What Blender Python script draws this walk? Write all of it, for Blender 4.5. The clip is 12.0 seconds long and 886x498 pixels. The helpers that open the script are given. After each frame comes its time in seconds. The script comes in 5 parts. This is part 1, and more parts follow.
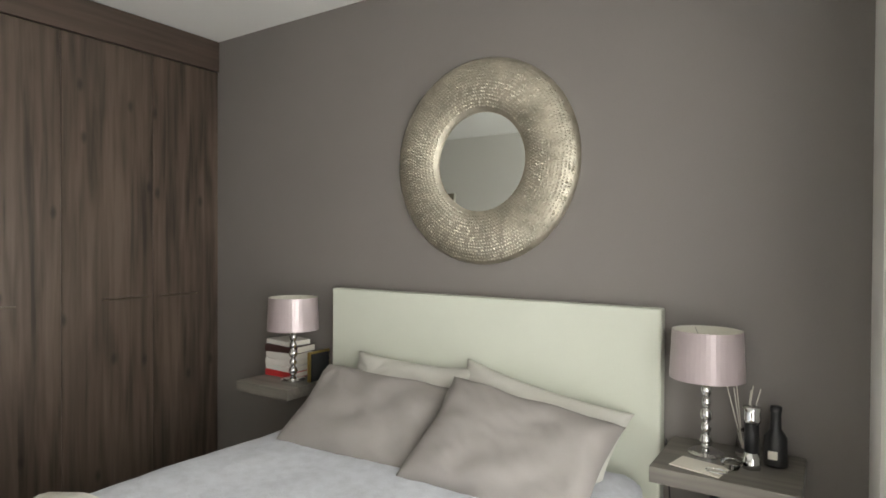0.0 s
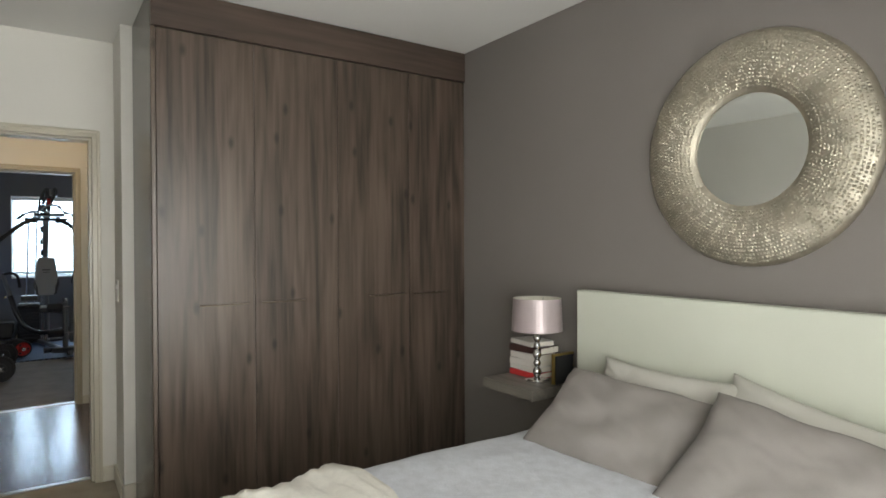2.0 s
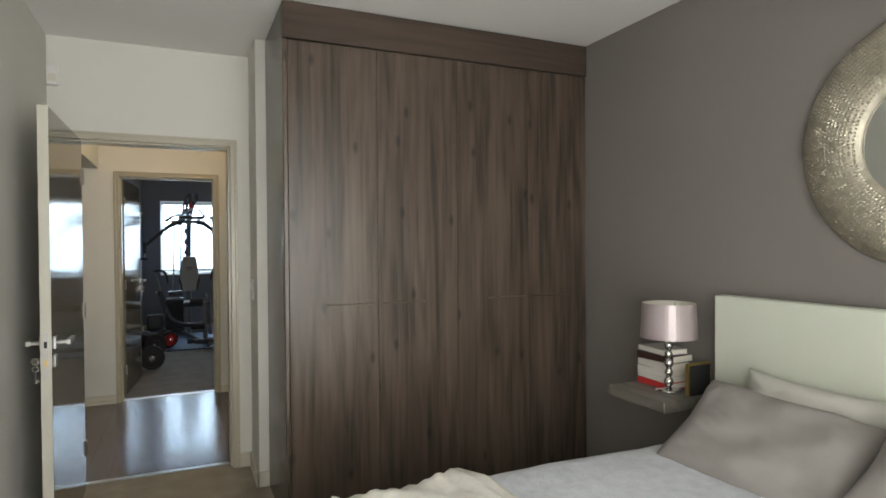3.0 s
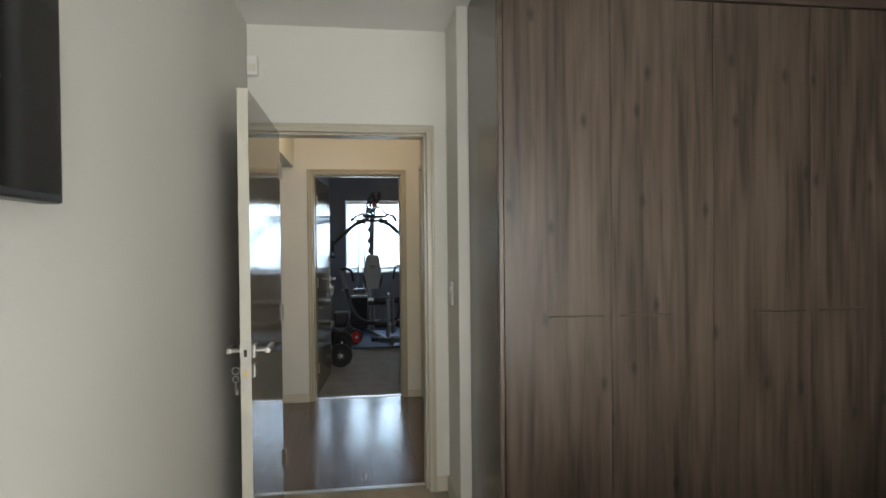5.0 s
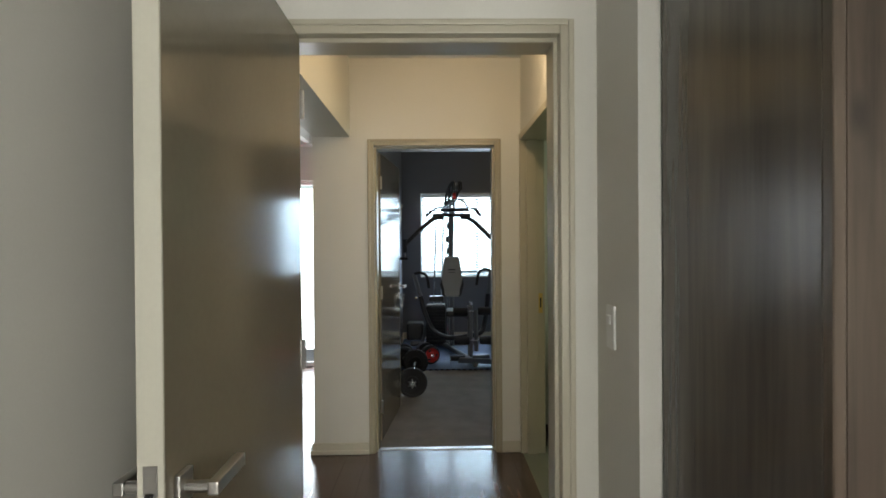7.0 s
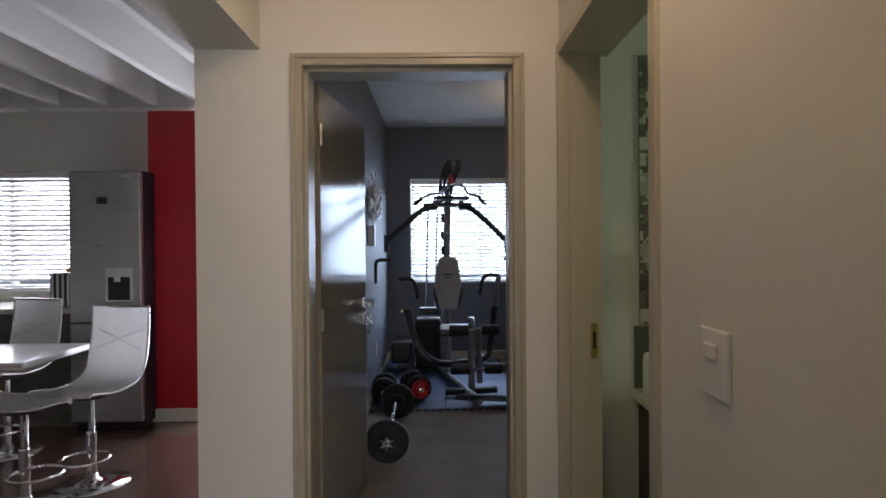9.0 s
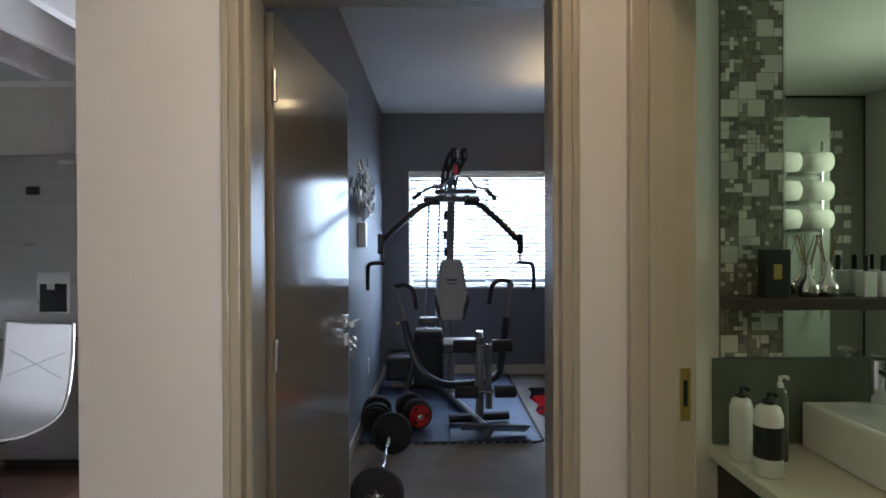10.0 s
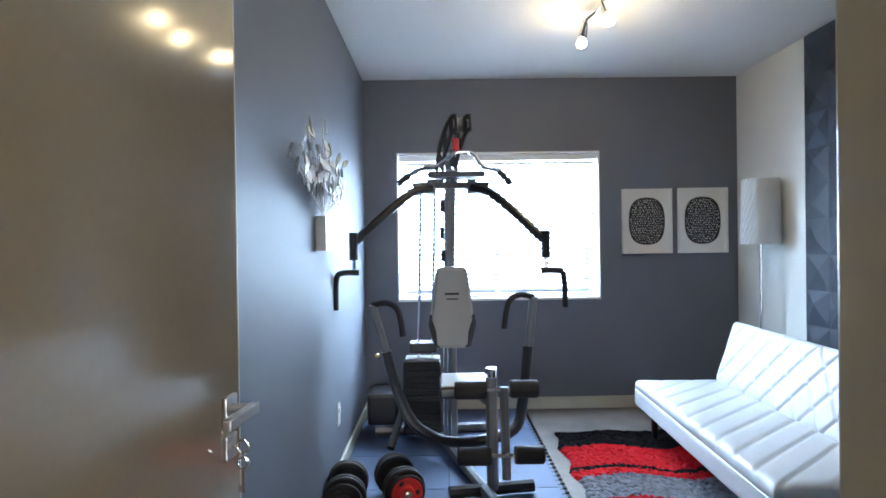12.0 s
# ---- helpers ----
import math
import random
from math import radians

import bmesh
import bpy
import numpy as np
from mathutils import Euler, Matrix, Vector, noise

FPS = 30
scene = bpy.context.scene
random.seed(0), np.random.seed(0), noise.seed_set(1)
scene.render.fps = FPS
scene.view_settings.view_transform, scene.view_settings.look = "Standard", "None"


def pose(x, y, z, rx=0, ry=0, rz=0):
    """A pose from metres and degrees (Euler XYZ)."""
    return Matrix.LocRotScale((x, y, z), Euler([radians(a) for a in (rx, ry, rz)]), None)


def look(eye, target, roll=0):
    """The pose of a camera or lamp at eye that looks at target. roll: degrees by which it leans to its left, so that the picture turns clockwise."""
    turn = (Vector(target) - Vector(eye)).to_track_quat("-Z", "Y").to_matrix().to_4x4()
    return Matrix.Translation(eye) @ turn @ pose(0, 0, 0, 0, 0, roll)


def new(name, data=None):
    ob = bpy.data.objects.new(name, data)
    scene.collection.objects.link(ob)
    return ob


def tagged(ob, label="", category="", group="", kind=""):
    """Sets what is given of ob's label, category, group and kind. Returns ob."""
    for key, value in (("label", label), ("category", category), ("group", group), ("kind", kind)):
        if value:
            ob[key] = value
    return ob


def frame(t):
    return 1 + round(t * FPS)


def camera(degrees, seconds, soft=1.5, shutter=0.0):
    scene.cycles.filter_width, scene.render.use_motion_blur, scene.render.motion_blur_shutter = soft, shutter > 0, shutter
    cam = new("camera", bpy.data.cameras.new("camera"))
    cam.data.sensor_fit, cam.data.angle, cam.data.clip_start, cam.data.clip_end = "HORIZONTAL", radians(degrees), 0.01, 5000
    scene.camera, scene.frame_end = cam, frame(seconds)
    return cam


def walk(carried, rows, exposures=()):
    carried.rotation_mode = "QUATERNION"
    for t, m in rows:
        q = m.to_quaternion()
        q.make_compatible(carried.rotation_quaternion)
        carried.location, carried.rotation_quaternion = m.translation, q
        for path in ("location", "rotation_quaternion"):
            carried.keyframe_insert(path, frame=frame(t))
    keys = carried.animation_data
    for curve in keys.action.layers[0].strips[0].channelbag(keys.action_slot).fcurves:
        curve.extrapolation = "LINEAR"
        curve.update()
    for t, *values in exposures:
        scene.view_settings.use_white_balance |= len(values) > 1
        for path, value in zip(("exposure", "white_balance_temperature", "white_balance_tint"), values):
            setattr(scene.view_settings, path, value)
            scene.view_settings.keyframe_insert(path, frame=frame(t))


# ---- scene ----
cam = camera(73.7, 12.0, soft=1.7)
PATH = [
    (0, (0.138, 0.138, 1.42), (-0.963, 1.808, 1.395), 0.3),
    (0.5, (0.113, 0.121, 1.419), (-1.139, 1.68, 1.395), 0.2),
    (1, (0.101, 0.136, 1.419), (-1.29, 1.573, 1.395), -0.1),
    (1.5, (0.075, 0.132, 1.418), (-1.453, 1.423, 1.394), -0.1),
    (2, (0.062, 0.136, 1.418), (-1.588, 1.265, 1.396), -0.2),
    (2.5, (0.022, 0.126, 1.432), (-1.736, 1.078, 1.406), -0.4),
    (3, (-0.014, 0.108, 1.434), (-1.842, 0.919, 1.408), -0.4),
    (3.5, (-0.078, 0.08, 1.44), (-1.958, 0.762, 1.415), -0.5),
    (5.5, (-0.949, -0.007, 1.413), (-2.944, 0.134, 1.395), -0.4),
    (6, (-1.307, -0.024, 1.383), (-3.307, 0.01, 1.37), -0.3),
    (6.5, (-1.729, -0.034, 1.395), (-3.729, -0.008, 1.377), -0.4),
    (7, (-2.136, 0.003, 1.387), (-4.136, 0.032, 1.371), -0.4),
    (9, (-3.811, 0.11, 1.363), (-5.811, 0.132, 1.346), -0.4),
    (9.5, (-4.18, 0.104, 1.376), (-6.18, 0.122, 1.358), -0.4),
    (10, (-4.582, 0.091, 1.365), (-6.582, 0.114, 1.35), -0.2),
    (10.5, (-4.949, 0.086, 1.362), (-6.948, 0.111, 1.352), -0.6),
    (11, (-5.288, 0.083, 1.361), (-7.288, 0.107, 1.353), -0.7),
    (11.5, (-5.615, 0.087, 1.348), (-7.615, 0.112, 1.341), -0.6),
    (12, (-5.889, 0.145, 1.372), (-7.889, 0.158, 1.358), -0.8),
]
EXPOSURES = [(0, -0.02, 6500, 10), (1.2, 0.08, 6500, 10), (2.5, -0.16, 6500, 8), (3.5, -0.07, 6500, 8), (5.5, -0.18, 6500, 8), (6.5, -0.24, 6550, 6), (7, -0.08, 6650, 6),
             (9, -0.20, 6400, 20), (9.6, -0.10, 6350, 16), (10.0, 0.15, 6150, 16), (10.5, 0.66, 5850, 12), (11.0, 1.08, 5800, 14), (11.5, 1.54, 5980, 14), (12, 1.68, 6000, 12)]
walk(cam, [(t, look(eye, target, roll)) for t, eye, target, roll in PATH], EXPOSURES)

# ---- light ----
world = bpy.data.worlds.new("world")
scene.world = world
world.use_nodes = True
sky = world.node_tree.nodes.new("ShaderNodeTexSky")
sky.sky_type, sky.sun_disc = "NISHITA", False
sky.sun_elevation, sky.sun_rotation = radians(38), radians(-60)
world.node_tree.links.new(sky.outputs[0], world.node_tree.nodes["Background"].inputs[0])
world.node_tree.nodes["Background"].inputs[1].default_value = 0.12


def window_light(name, eye, target, sx, sy, watts, colour):
    data = bpy.data.lights.new(name, "AREA")
    data.shape, data.size, data.size_y, data.energy, data.color = "RECTANGLE", sx, sy, watts, colour
    ob = new(name, data)
    ob.matrix_world = look(eye, target)
    return ob


def bulb_light(name, place, watts, colour, radius=0.04):
    data = bpy.data.lights.new(name, "POINT")
    data.energy, data.color, data.shadow_soft_size = watts, colour, radius
    ob = new(name, data)
    ob.location = place
    return ob


window_light("bedroom_window_light", (0.62, 0.72, 1.15), (-1.0, 0.9, 1.1), 2.25, 2.0, 72, (1.0, 0.98, 0.93))
window_light("gym_window_light", (-11.12, 0.64, 1.56), (-9.0, 0.64, 1.25), 1.6, 1.15, 82, (0.60, 0.80, 1.0))
window_light("kitchen_window_light", (-9.15, -3.5, 1.5), (-7.0, -3.2, 1.2), 1.5, 0.9, 45, (0.88, 0.94, 1.0))
window_light("kitchen_door_light", (-9.15, -1.2, 1.1), (-6.0, -1.2, 0.9), 0.75, 1.9, 45, (0.86, 0.93, 1.0))
# greenish fill lamp added for the bathroom; its window is only assumed
window_light("bathroom_green_fill", (-6.0, 3.36, 1.75), (-5.8, 1.0, 1.2), 0.8, 0.6, 17, (0.82, 1.0, 0.68))
bulb_light("corridor_bulb", (-4.82, 0.30, 2.42), 11.5, (1.0, 0.71, 0.42), 0.05)

# ---- materials ----


def mat(name, base, rough=0.6, metal=0.0, vary=0.08, scale=3.0, fine=120.0, bump=0.05, stretch=(1, 1, 1), per=0.0, gloss=0.5, emit=0.0, coat=0.0):
    m = bpy.data.materials.new(name)
    m.use_nodes = True
    nt = m.node_tree
    b = nt.nodes["Principled BSDF"]
    b.inputs["Metallic"].default_value = metal
    b.inputs["Specular IOR Level"].default_value = gloss
    b.inputs["Coat Weight"].default_value = coat
    b.inputs["Coat Roughness"].default_value = 0.12
    tc = nt.nodes.new("ShaderNodeTexCoord")
    mp = nt.nodes.new("ShaderNodeMapping")
    mp.inputs["Scale"].default_value = stretch
    nt.links.new(tc.outputs["Object"], mp.inputs[0])
    n1 = nt.nodes.new("ShaderNodeTexNoise")
    n1.inputs["Scale"].default_value, n1.inputs["Detail"].default_value = scale, 4
    n2 = nt.nodes.new("ShaderNodeTexNoise")
    n2.inputs["Scale"].default_value, n2.inputs["Detail"].default_value = fine, 3
    for n in (n1, n2):
        nt.links.new(mp.outputs[0], n.inputs["Vector"])
    mixed = nt.nodes.new("ShaderNodeMath")
    mixed.operation = "MULTIPLY_ADD"
    mixed.inputs[1].default_value = 0.65
    nt.links.new(n1.outputs[0], mixed.inputs[0])
    half = nt.nodes.new("ShaderNodeMath")
    half.operation = "MULTIPLY"
    half.inputs[1].default_value = 0.35
    nt.links.new(n2.outputs[0], half.inputs[0])
    nt.links.new(half.outputs[0], mixed.inputs[2])
    ramp = nt.nodes.new("ShaderNodeValToRGB")
    ramp.color_ramp.elements[0].position, ramp.color_ramp.elements[1].position = 0.3, 0.7
    ramp.color_ramp.elements[0].color = (*[c * (1 - vary) for c in base], 1)
    ramp.color_ramp.elements[1].color = (*[min(1, c * (1 + vary)) for c in base], 1)
    nt.links.new(mixed.outputs[0], ramp.inputs[0])
    colour = ramp.outputs[0]
    if per:
        info = nt.nodes.new("ShaderNodeObjectInfo")
        shift = nt.nodes.new("ShaderNodeMapRange")
        shift.inputs[3].default_value, shift.inputs[4].default_value = 1 - per, 1 + per
        nt.links.new(info.outputs["Random"], shift.inputs[0])
        hsv = nt.nodes.new("ShaderNodeHueSaturation")
        nt.links.new(shift.outputs[0], hsv.inputs["Value"])
        nt.links.new(colour, hsv.inputs["Color"])
        colour = hsv.outputs[0]
    nt.links.new(colour, b.inputs["Base Color"])
    rr = nt.nodes.new("ShaderNodeMapRange")
    rr.inputs[3].default_value, rr.inputs[4].default_value = rough - min(0.06, rough * 0.35), min(1, rough + min(0.06, rough * 0.35))
    nt.links.new(n1.outputs[0], rr.inputs[0])
    nt.links.new(rr.outputs[0], b.inputs["Roughness"])
    if bump:
        bp = nt.nodes.new("ShaderNodeBump")
        bp.inputs["Strength"].default_value, bp.inputs["Distance"].default_value = bump, 0.01
        nt.links.new(mixed.outputs[0], bp.inputs["Height"])
        nt.links.new(bp.outputs[0], b.inputs["Normal"])
    if emit:
        b.inputs["Emission Strength"].default_value = emit
        b.inputs["Emission Color"].default_value = (*base, 1)
    return m


def wood(name, dark, light, along="Z", rough=0.45, per=0.12, size=1.0, coat=0.0, knots=False):
    """Long grain with cathedral figure and small knots."""
    m = bpy.data.materials.new(name)
    m.use_nodes = True
    nt = m.node_tree
    b = nt.nodes["Principled BSDF"]
    tc = nt.nodes.new("ShaderNodeTexCoord")
    info = nt.nodes.new("ShaderNodeObjectInfo")
    off = nt.nodes.new("ShaderNodeVectorMath")
    off.operation = "MULTIPLY_ADD"
    off.inputs[1].default_value = (1, 1, 1)
    mulr = nt.nodes.new("ShaderNodeMath")
    mulr.operation = "MULTIPLY"
    mulr.inputs[1].default_value = 17.0
    nt.links.new(info.outputs["Random"], mulr.inputs[0])
    nt.links.new(tc.outputs["Object"], off.inputs[0])
    nt.links.new(mulr.outputs[0], off.inputs[2])
    outs = []
    for s, long, detail in ((9.0, 0.09, 6), (38.0, 0.05, 4), (4.5, 0.10, 2)):
        mp = nt.nodes.new("ShaderNodeMapping")
        mp.inputs["Scale"].default_value = [s * size * (long if a == along else 1) for a in "XYZ"]
        nt.links.new(off.outputs[0], mp.inputs[0])
        n = nt.nodes.new("ShaderNodeTexNoise")
        n.inputs["Scale"].default_value, n.inputs["Detail"].default_value = 1.0, detail
        n.inputs["Distortion"].default_value = 1.3 if s < 30 else 0.4
        nt.links.new(mp.outputs[0], n.inputs["Vector"])
        outs.append(n.outputs[0])
    add = nt.nodes.new("ShaderNodeMath")
    add.operation = "MULTIPLY_ADD"
    add.inputs[1].default_value = 0.46
    nt.links.new(outs[1], add.inputs[0])
    sc = nt.nodes.new("ShaderNodeMath")
    sc.operation = "MULTIPLY"
    sc.inputs[1].default_value = 0.54
    nt.links.new(outs[0], sc.inputs[0])
    nt.links.new(sc.outputs[0], add.inputs[2])
    ramp = nt.nodes.new("ShaderNodeValToRGB")
    e = ramp.color_ramp.elements
    e[0].position, e[1].position = 0.36, 0.64
    e[0].color, e[1].color = (*dark, 1), (*light, 1)
    mid = e.new(0.5)
    mid.color = (*[(p * 0.45 + q * 0.55) for p, q in zip(dark, light)], 1)
    nt.links.new(add.outputs[0], ramp.inputs[0])
    # knots
    mpk = nt.nodes.new("ShaderNodeMapping")
    mpk.inputs["Scale"].default_value = (3.6, 1.7, 1.0)
    apart = nt.nodes.new("ShaderNodeSeparateXYZ")
    again = nt.nodes.new("ShaderNodeCombineXYZ")
    nt.links.new(off.outputs[0], apart.inputs[0])
    nt.links.new(apart.outputs[1], again.inputs[0])
    nt.links.new(apart.outputs[2], again.inputs[1])
    nt.links.new(again.outputs[0], mpk.inputs[0])
    vor = nt.nodes.new("ShaderNodeTexVoronoi")
    vor.voronoi_dimensions = "2D"
    vor.inputs["Scale"].default_value = 1.0
    nt.links.new(mpk.outputs[0], vor.inputs["Vector"])
    kn = nt.nodes.new("ShaderNodeMapRange")
    kn.inputs[1].default_value, kn.inputs[2].default_value = 0.018, 0.070
    kn.inputs[3].default_value, kn.inputs[4].default_value = (0.42 if knots else 1.0), 1.0
    nt.links.new(vor.outputs["Distance"], kn.inputs[0])
    br = nt.nodes.new("ShaderNodeMapRange")
    br.inputs[1].default_value, br.inputs[2].default_value = 0.3, 0.7
    br.inputs[3].default_value, br.inputs[4].default_value = 0.82, 1.16
    nt.links.new(outs[2], br.inputs[0])
    mul = nt.nodes.new("ShaderNodeMath")
    mul.operation = "MULTIPLY"
    nt.links.new(kn.outputs[0], mul.inputs[0])
    nt.links.new(br.outputs[0], mul.inputs[1])
    rnd = nt.nodes.new("ShaderNodeMapRange")
    rnd.inputs[3].default_value, rnd.inputs[4].default_value = 1 - per, 1 + per
    nt.links.new(info.outputs["Random"], rnd.inputs[0])
    mul2 = nt.nodes.new("ShaderNodeMath")
    mul2.operation = "MULTIPLY"
    nt.links.new(mul.outputs[0], mul2.inputs[0])
    nt.links.new(rnd.outputs[0], mul2.inputs[1])
    hsv = nt.nodes.new("ShaderNodeHueSaturation")
    nt.links.new(ramp.outputs[0], hsv.inputs["Color"])
    nt.links.new(mul2.outputs[0], hsv.inputs["Value"])
    nt.links.new(hsv.outputs[0], b.inputs["Base Color"])
    b.inputs["Roughness"].default_value = rough
    b.inputs["Coat Weight"].default_value = coat
    b.inputs["Coat Roughness"].default_value = 0.12
    bp = nt.nodes.new("ShaderNodeBump")
    bp.inputs["Strength"].default_value, bp.inputs["Distance"].default_value = (0.10 if knots else 0.025), 0.004
    nt.links.new(add.outputs[0], bp.inputs["Height"])
    nt.links.new(bp.outputs[0], b.inputs["Normal"])
    return m


def glass(name, tint=(1, 1, 1), rough=0.0):
    m = bpy.data.materials.new(name)
    m.use_nodes = True
    b = m.node_tree.nodes["Principled BSDF"]
    b.inputs["Base Color"].default_value = (*tint, 1)
    b.inputs["Roughness"].default_value, b.inputs["Transmission Weight"].default_value, b.inputs["IOR"].default_value = rough, 1.0, 1.45
    return m


WHITE_WALL = mat("off_white_plaster", (0.66, 0.65, 0.61), 0.75, vary=0.035, scale=1.6, fine=160, bump=0.06)
TAUPE_WALL = mat("taupe_painted_plaster", (0.188, 0.172, 0.160), 0.62, vary=0.05, scale=1.5, fine=190, bump=0.06)
GREY_WALL = mat("blue_grey_painted_plaster", (0.135, 0.148, 0.182), 0.60, vary=0.06, scale=1.7, fine=170, bump=0.07)
RED_WALL = mat("red_gloss_paint", (0.42, 0.012, 0.02), 0.35, vary=0.05, scale=2)
CEILING = mat("white_ceiling_paint", (0.74, 0.74, 0.72), 0.85, vary=0.03, scale=1.2, fine=140, bump=0.06)
CARPET = mat("beige_carpet", (0.30, 0.265, 0.21), 0.95, vary=0.22, scale=6, fine=500, bump=0.5)
GYM_CARPET = mat("grey_brown_carpet", (0.225, 0.203, 0.187), 0.95, vary=0.22, scale=5, fine=480, bump=0.5)
FLOOR_BASE = mat("dark_floor_joint", (0.03, 0.02, 0.016), 0.6)
LAMINATE = wood("dark_laminate_plank", (0.045, 0.023, 0.017), (0.115, 0.062, 0.046), "X", 0.27, 0.15, 1.4, 0.3)
WARD_WOOD = wood("brown_grey_wardrobe_wood", (0.030, 0.0205, 0.0148), (0.108, 0.080, 0.060), "Z", 0.36, 0.06, 1.0, 0.0, True)
WARD_CORNICE = wood("brown_grey_wardrobe_wood_level", (0.034, 0.022, 0.016), (0.075, 0.053, 0.040), "Y", 0.42, 0.03)
WARD_SIDE = wood("dark_wardrobe_side_wood", (0.055, 0.045, 0.036), (0.095, 0.078, 0.064), "Z", 0.24, 0.03, 0.8)
FRAME_PAINT = mat("cream_gloss_frame_paint", (0.45, 0.42, 0.335), 0.30, vary=0.04, scale=3, bump=0.02)
LEAF_PAINT = mat("taupe_gloss_door_paint", (0.228, 0.200, 0.150), 0.10, vary=0.06, scale=2.5, fine=60, bump=0.010)
# a darker tone than FRAME_PAINT, used on the gym's door frame only
GYM_FRAME_DARKER = mat("darker_beige_frame", (0.36, 0.325, 0.245), 0.30, vary=0.03, scale=3, bump=0.0)
LEAF_EDGE = mat("cream_door_edge_paint", (0.47, 0.455, 0.39), 0.4, vary=0.05)
SKIRT = mat("cream_skirting_paint", (0.56, 0.53, 0.45), 0.4, vary=0.04)
CHROME = mat("polished_chrome", (0.75, 0.75, 0.75), 0.10, 1.0, vary=0.03, bump=0.0)
BRUSHED = mat("brushed_steel", (0.48, 0.47, 0.46), 0.30, 1.0, vary=0.08, scale=3, fine=90, stretch=(1, 1, 12), bump=0.02)
SILVER_LEAF = mat("pale_silver_metal", (0.62, 0.62, 0.60), 0.48, 0.55, vary=0.08)
PULL = mat("dark_bronze_pull", (0.16, 0.13, 0.10), 0.38, 0.8, vary=0.05)
BRASS = mat("brass", (0.65, 0.47, 0.16), 0.3, 1.0, vary=0.05)
MIRROR = mat("mirror_silver", (0.86, 0.89, 0.86), 0.005, 1.0, vary=0.0, bump=0.0)
HAMMERED = mat("hammered_champagne_metal", (0.50, 0.465, 0.38), 0.50, 1.0, vary=0.22, scale=14, fine=60, bump=0.5)
HEAD_LEATHER = mat("cream_leatherette", (0.55, 0.57, 0.49), 0.45, vary=0.03, scale=4, fine=260, bump=0.10)
BED_LINEN = mat("pale_blue_grey_bedspread", (0.56, 0.58, 0.62), 0.9, vary=0.13, scale=22, fine=170, bump=0.6)
THROW = mat("cream_ribbed_throw", (0.70, 0.68, 0.62), 0.9, vary=0.10, scale=30, fine=200, bump=0.5)
PILLOW_GREY = mat("taupe_cotton", (0.255, 0.235, 0.222), 0.85, vary=0.07, scale=9, fine=320, bump=0.25)
PILLOW_WHITE = mat("off_white_cotton", (0.50, 0.49, 0.445), 0.85, vary=0.05, scale=9, fine=320, bump=0.25)
SATIN = mat("mauve_satin_shade", (0.40, 0.34, 0.345), 0.32, 0.25, vary=0.08, scale=6, fine=260, stretch=(1, 1, 0.1), bump=0.04)
SHADE_LINING = mat("cream_shade_lining", (0.66, 0.64, 0.55), 0.8)
SHELF = wood("grey_shelf_wood", (0.105, 0.095, 0.082), (0.19, 0.175, 0.15), "X", 0.45, 0.05)
BLACK = mat("black_plastic", (0.012, 0.012, 0.013), 0.38, vary=0.2, scale=9)
RUBBER = mat("black_rubber_foam", (0.016, 0.016, 0.018), 0.7, vary=0.25, scale=20, bump=0.2)
GUNMETAL = mat("silver_grey_tube_paint", (0.17, 0.175, 0.18), 0.34, 0.4, vary=0.08)
DARK_TUBE = mat("black_tube_paint", (0.022, 0.023, 0.026), 0.33, 0.2, vary=0.15)
PAD_GREY = mat("light_grey_vinyl", (0.34, 0.34, 0.325), 0.5, vary=0.06, scale=6, bump=0.08)
PAD_BLACK = mat("black_vinyl", (0.02, 0.02, 0.022), 0.38, vary=0.15, scale=8, bump=0.08)
MAT_BLUE = mat("blue_grey_foam_mat", (0.078, 0.112, 0.200), 0.7, vary=0.10, scale=6, fine=150, bump=0.15)
RED = mat("red_rubber", (0.55, 0.02, 0.015), 0.45, vary=0.12)
WHITE_GLOSS = mat("white_plastic", (0.72, 0.72, 0.70), 0.3, vary=0.02)
SOFA_WHITE = mat("white_leatherette", (0.56, 0.56, 0.565), 0.45, vary=0.03, scale=5, fine=240, bump=0.10)
SEAM_AND_HOLLOW = mat("grey_seam_and_hollow", (0.42, 0.42, 0.42), 0.7)
SHADE_WHITE = mat("white_lamp_shade", (0.84, 0.84, 0.83), 0.6, vary=0.02)
SLAT = mat("white_blind_slat", (0.78, 0.79, 0.80), 0.5, vary=0.02)
STOOL_WHITE = mat("white_stool_leatherette", (0.66, 0.66, 0.65), 0.35, vary=0.03)
TABLE_WHITE = mat("white_lacquer", (0.68, 0.68, 0.68), 0.16, vary=0.02)
QUARTZ = mat("cream_counter_stone", (0.66, 0.64, 0.54), 0.25, vary=0.04)
CERAMIC = mat("white_ceramic", (0.76, 0.76, 0.72), 0.12, vary=0.01, bump=0.0)
VANITY_WOOD = wood("dark_vanity_wood", (0.028, 0.018, 0.014), (0.060, 0.038, 0.030), "Y", 0.4, 0.03)
GROUT = mat("grey_olive_grout", (0.16, 0.155, 0.125), 0.6)
TILE_A = mat("pale_mosaic_tile", (0.52, 0.53, 0.46), 0.18, vary=0.05, per=0.20)
TILE_B = mat("olive_mosaic_tile", (0.19, 0.185, 0.145), 0.25, vary=0.08, per=0.30)
PANEL = mat("grey_green_panel_paint", (0.22, 0.24, 0.20), 0.3, vary=0.05)
GREEN_GLASS = mat("dark_back_painted_glass", (0.10, 0.12, 0.09), 0.1, vary=0.03)
TOWEL = mat("white_towel", (0.74, 0.73, 0.68), 0.95, vary=0.08, scale=18, fine=350, bump=0.6)
PAPER = mat("cream_paper", (0.66, 0.63, 0.55), 0.85, vary=0.06)
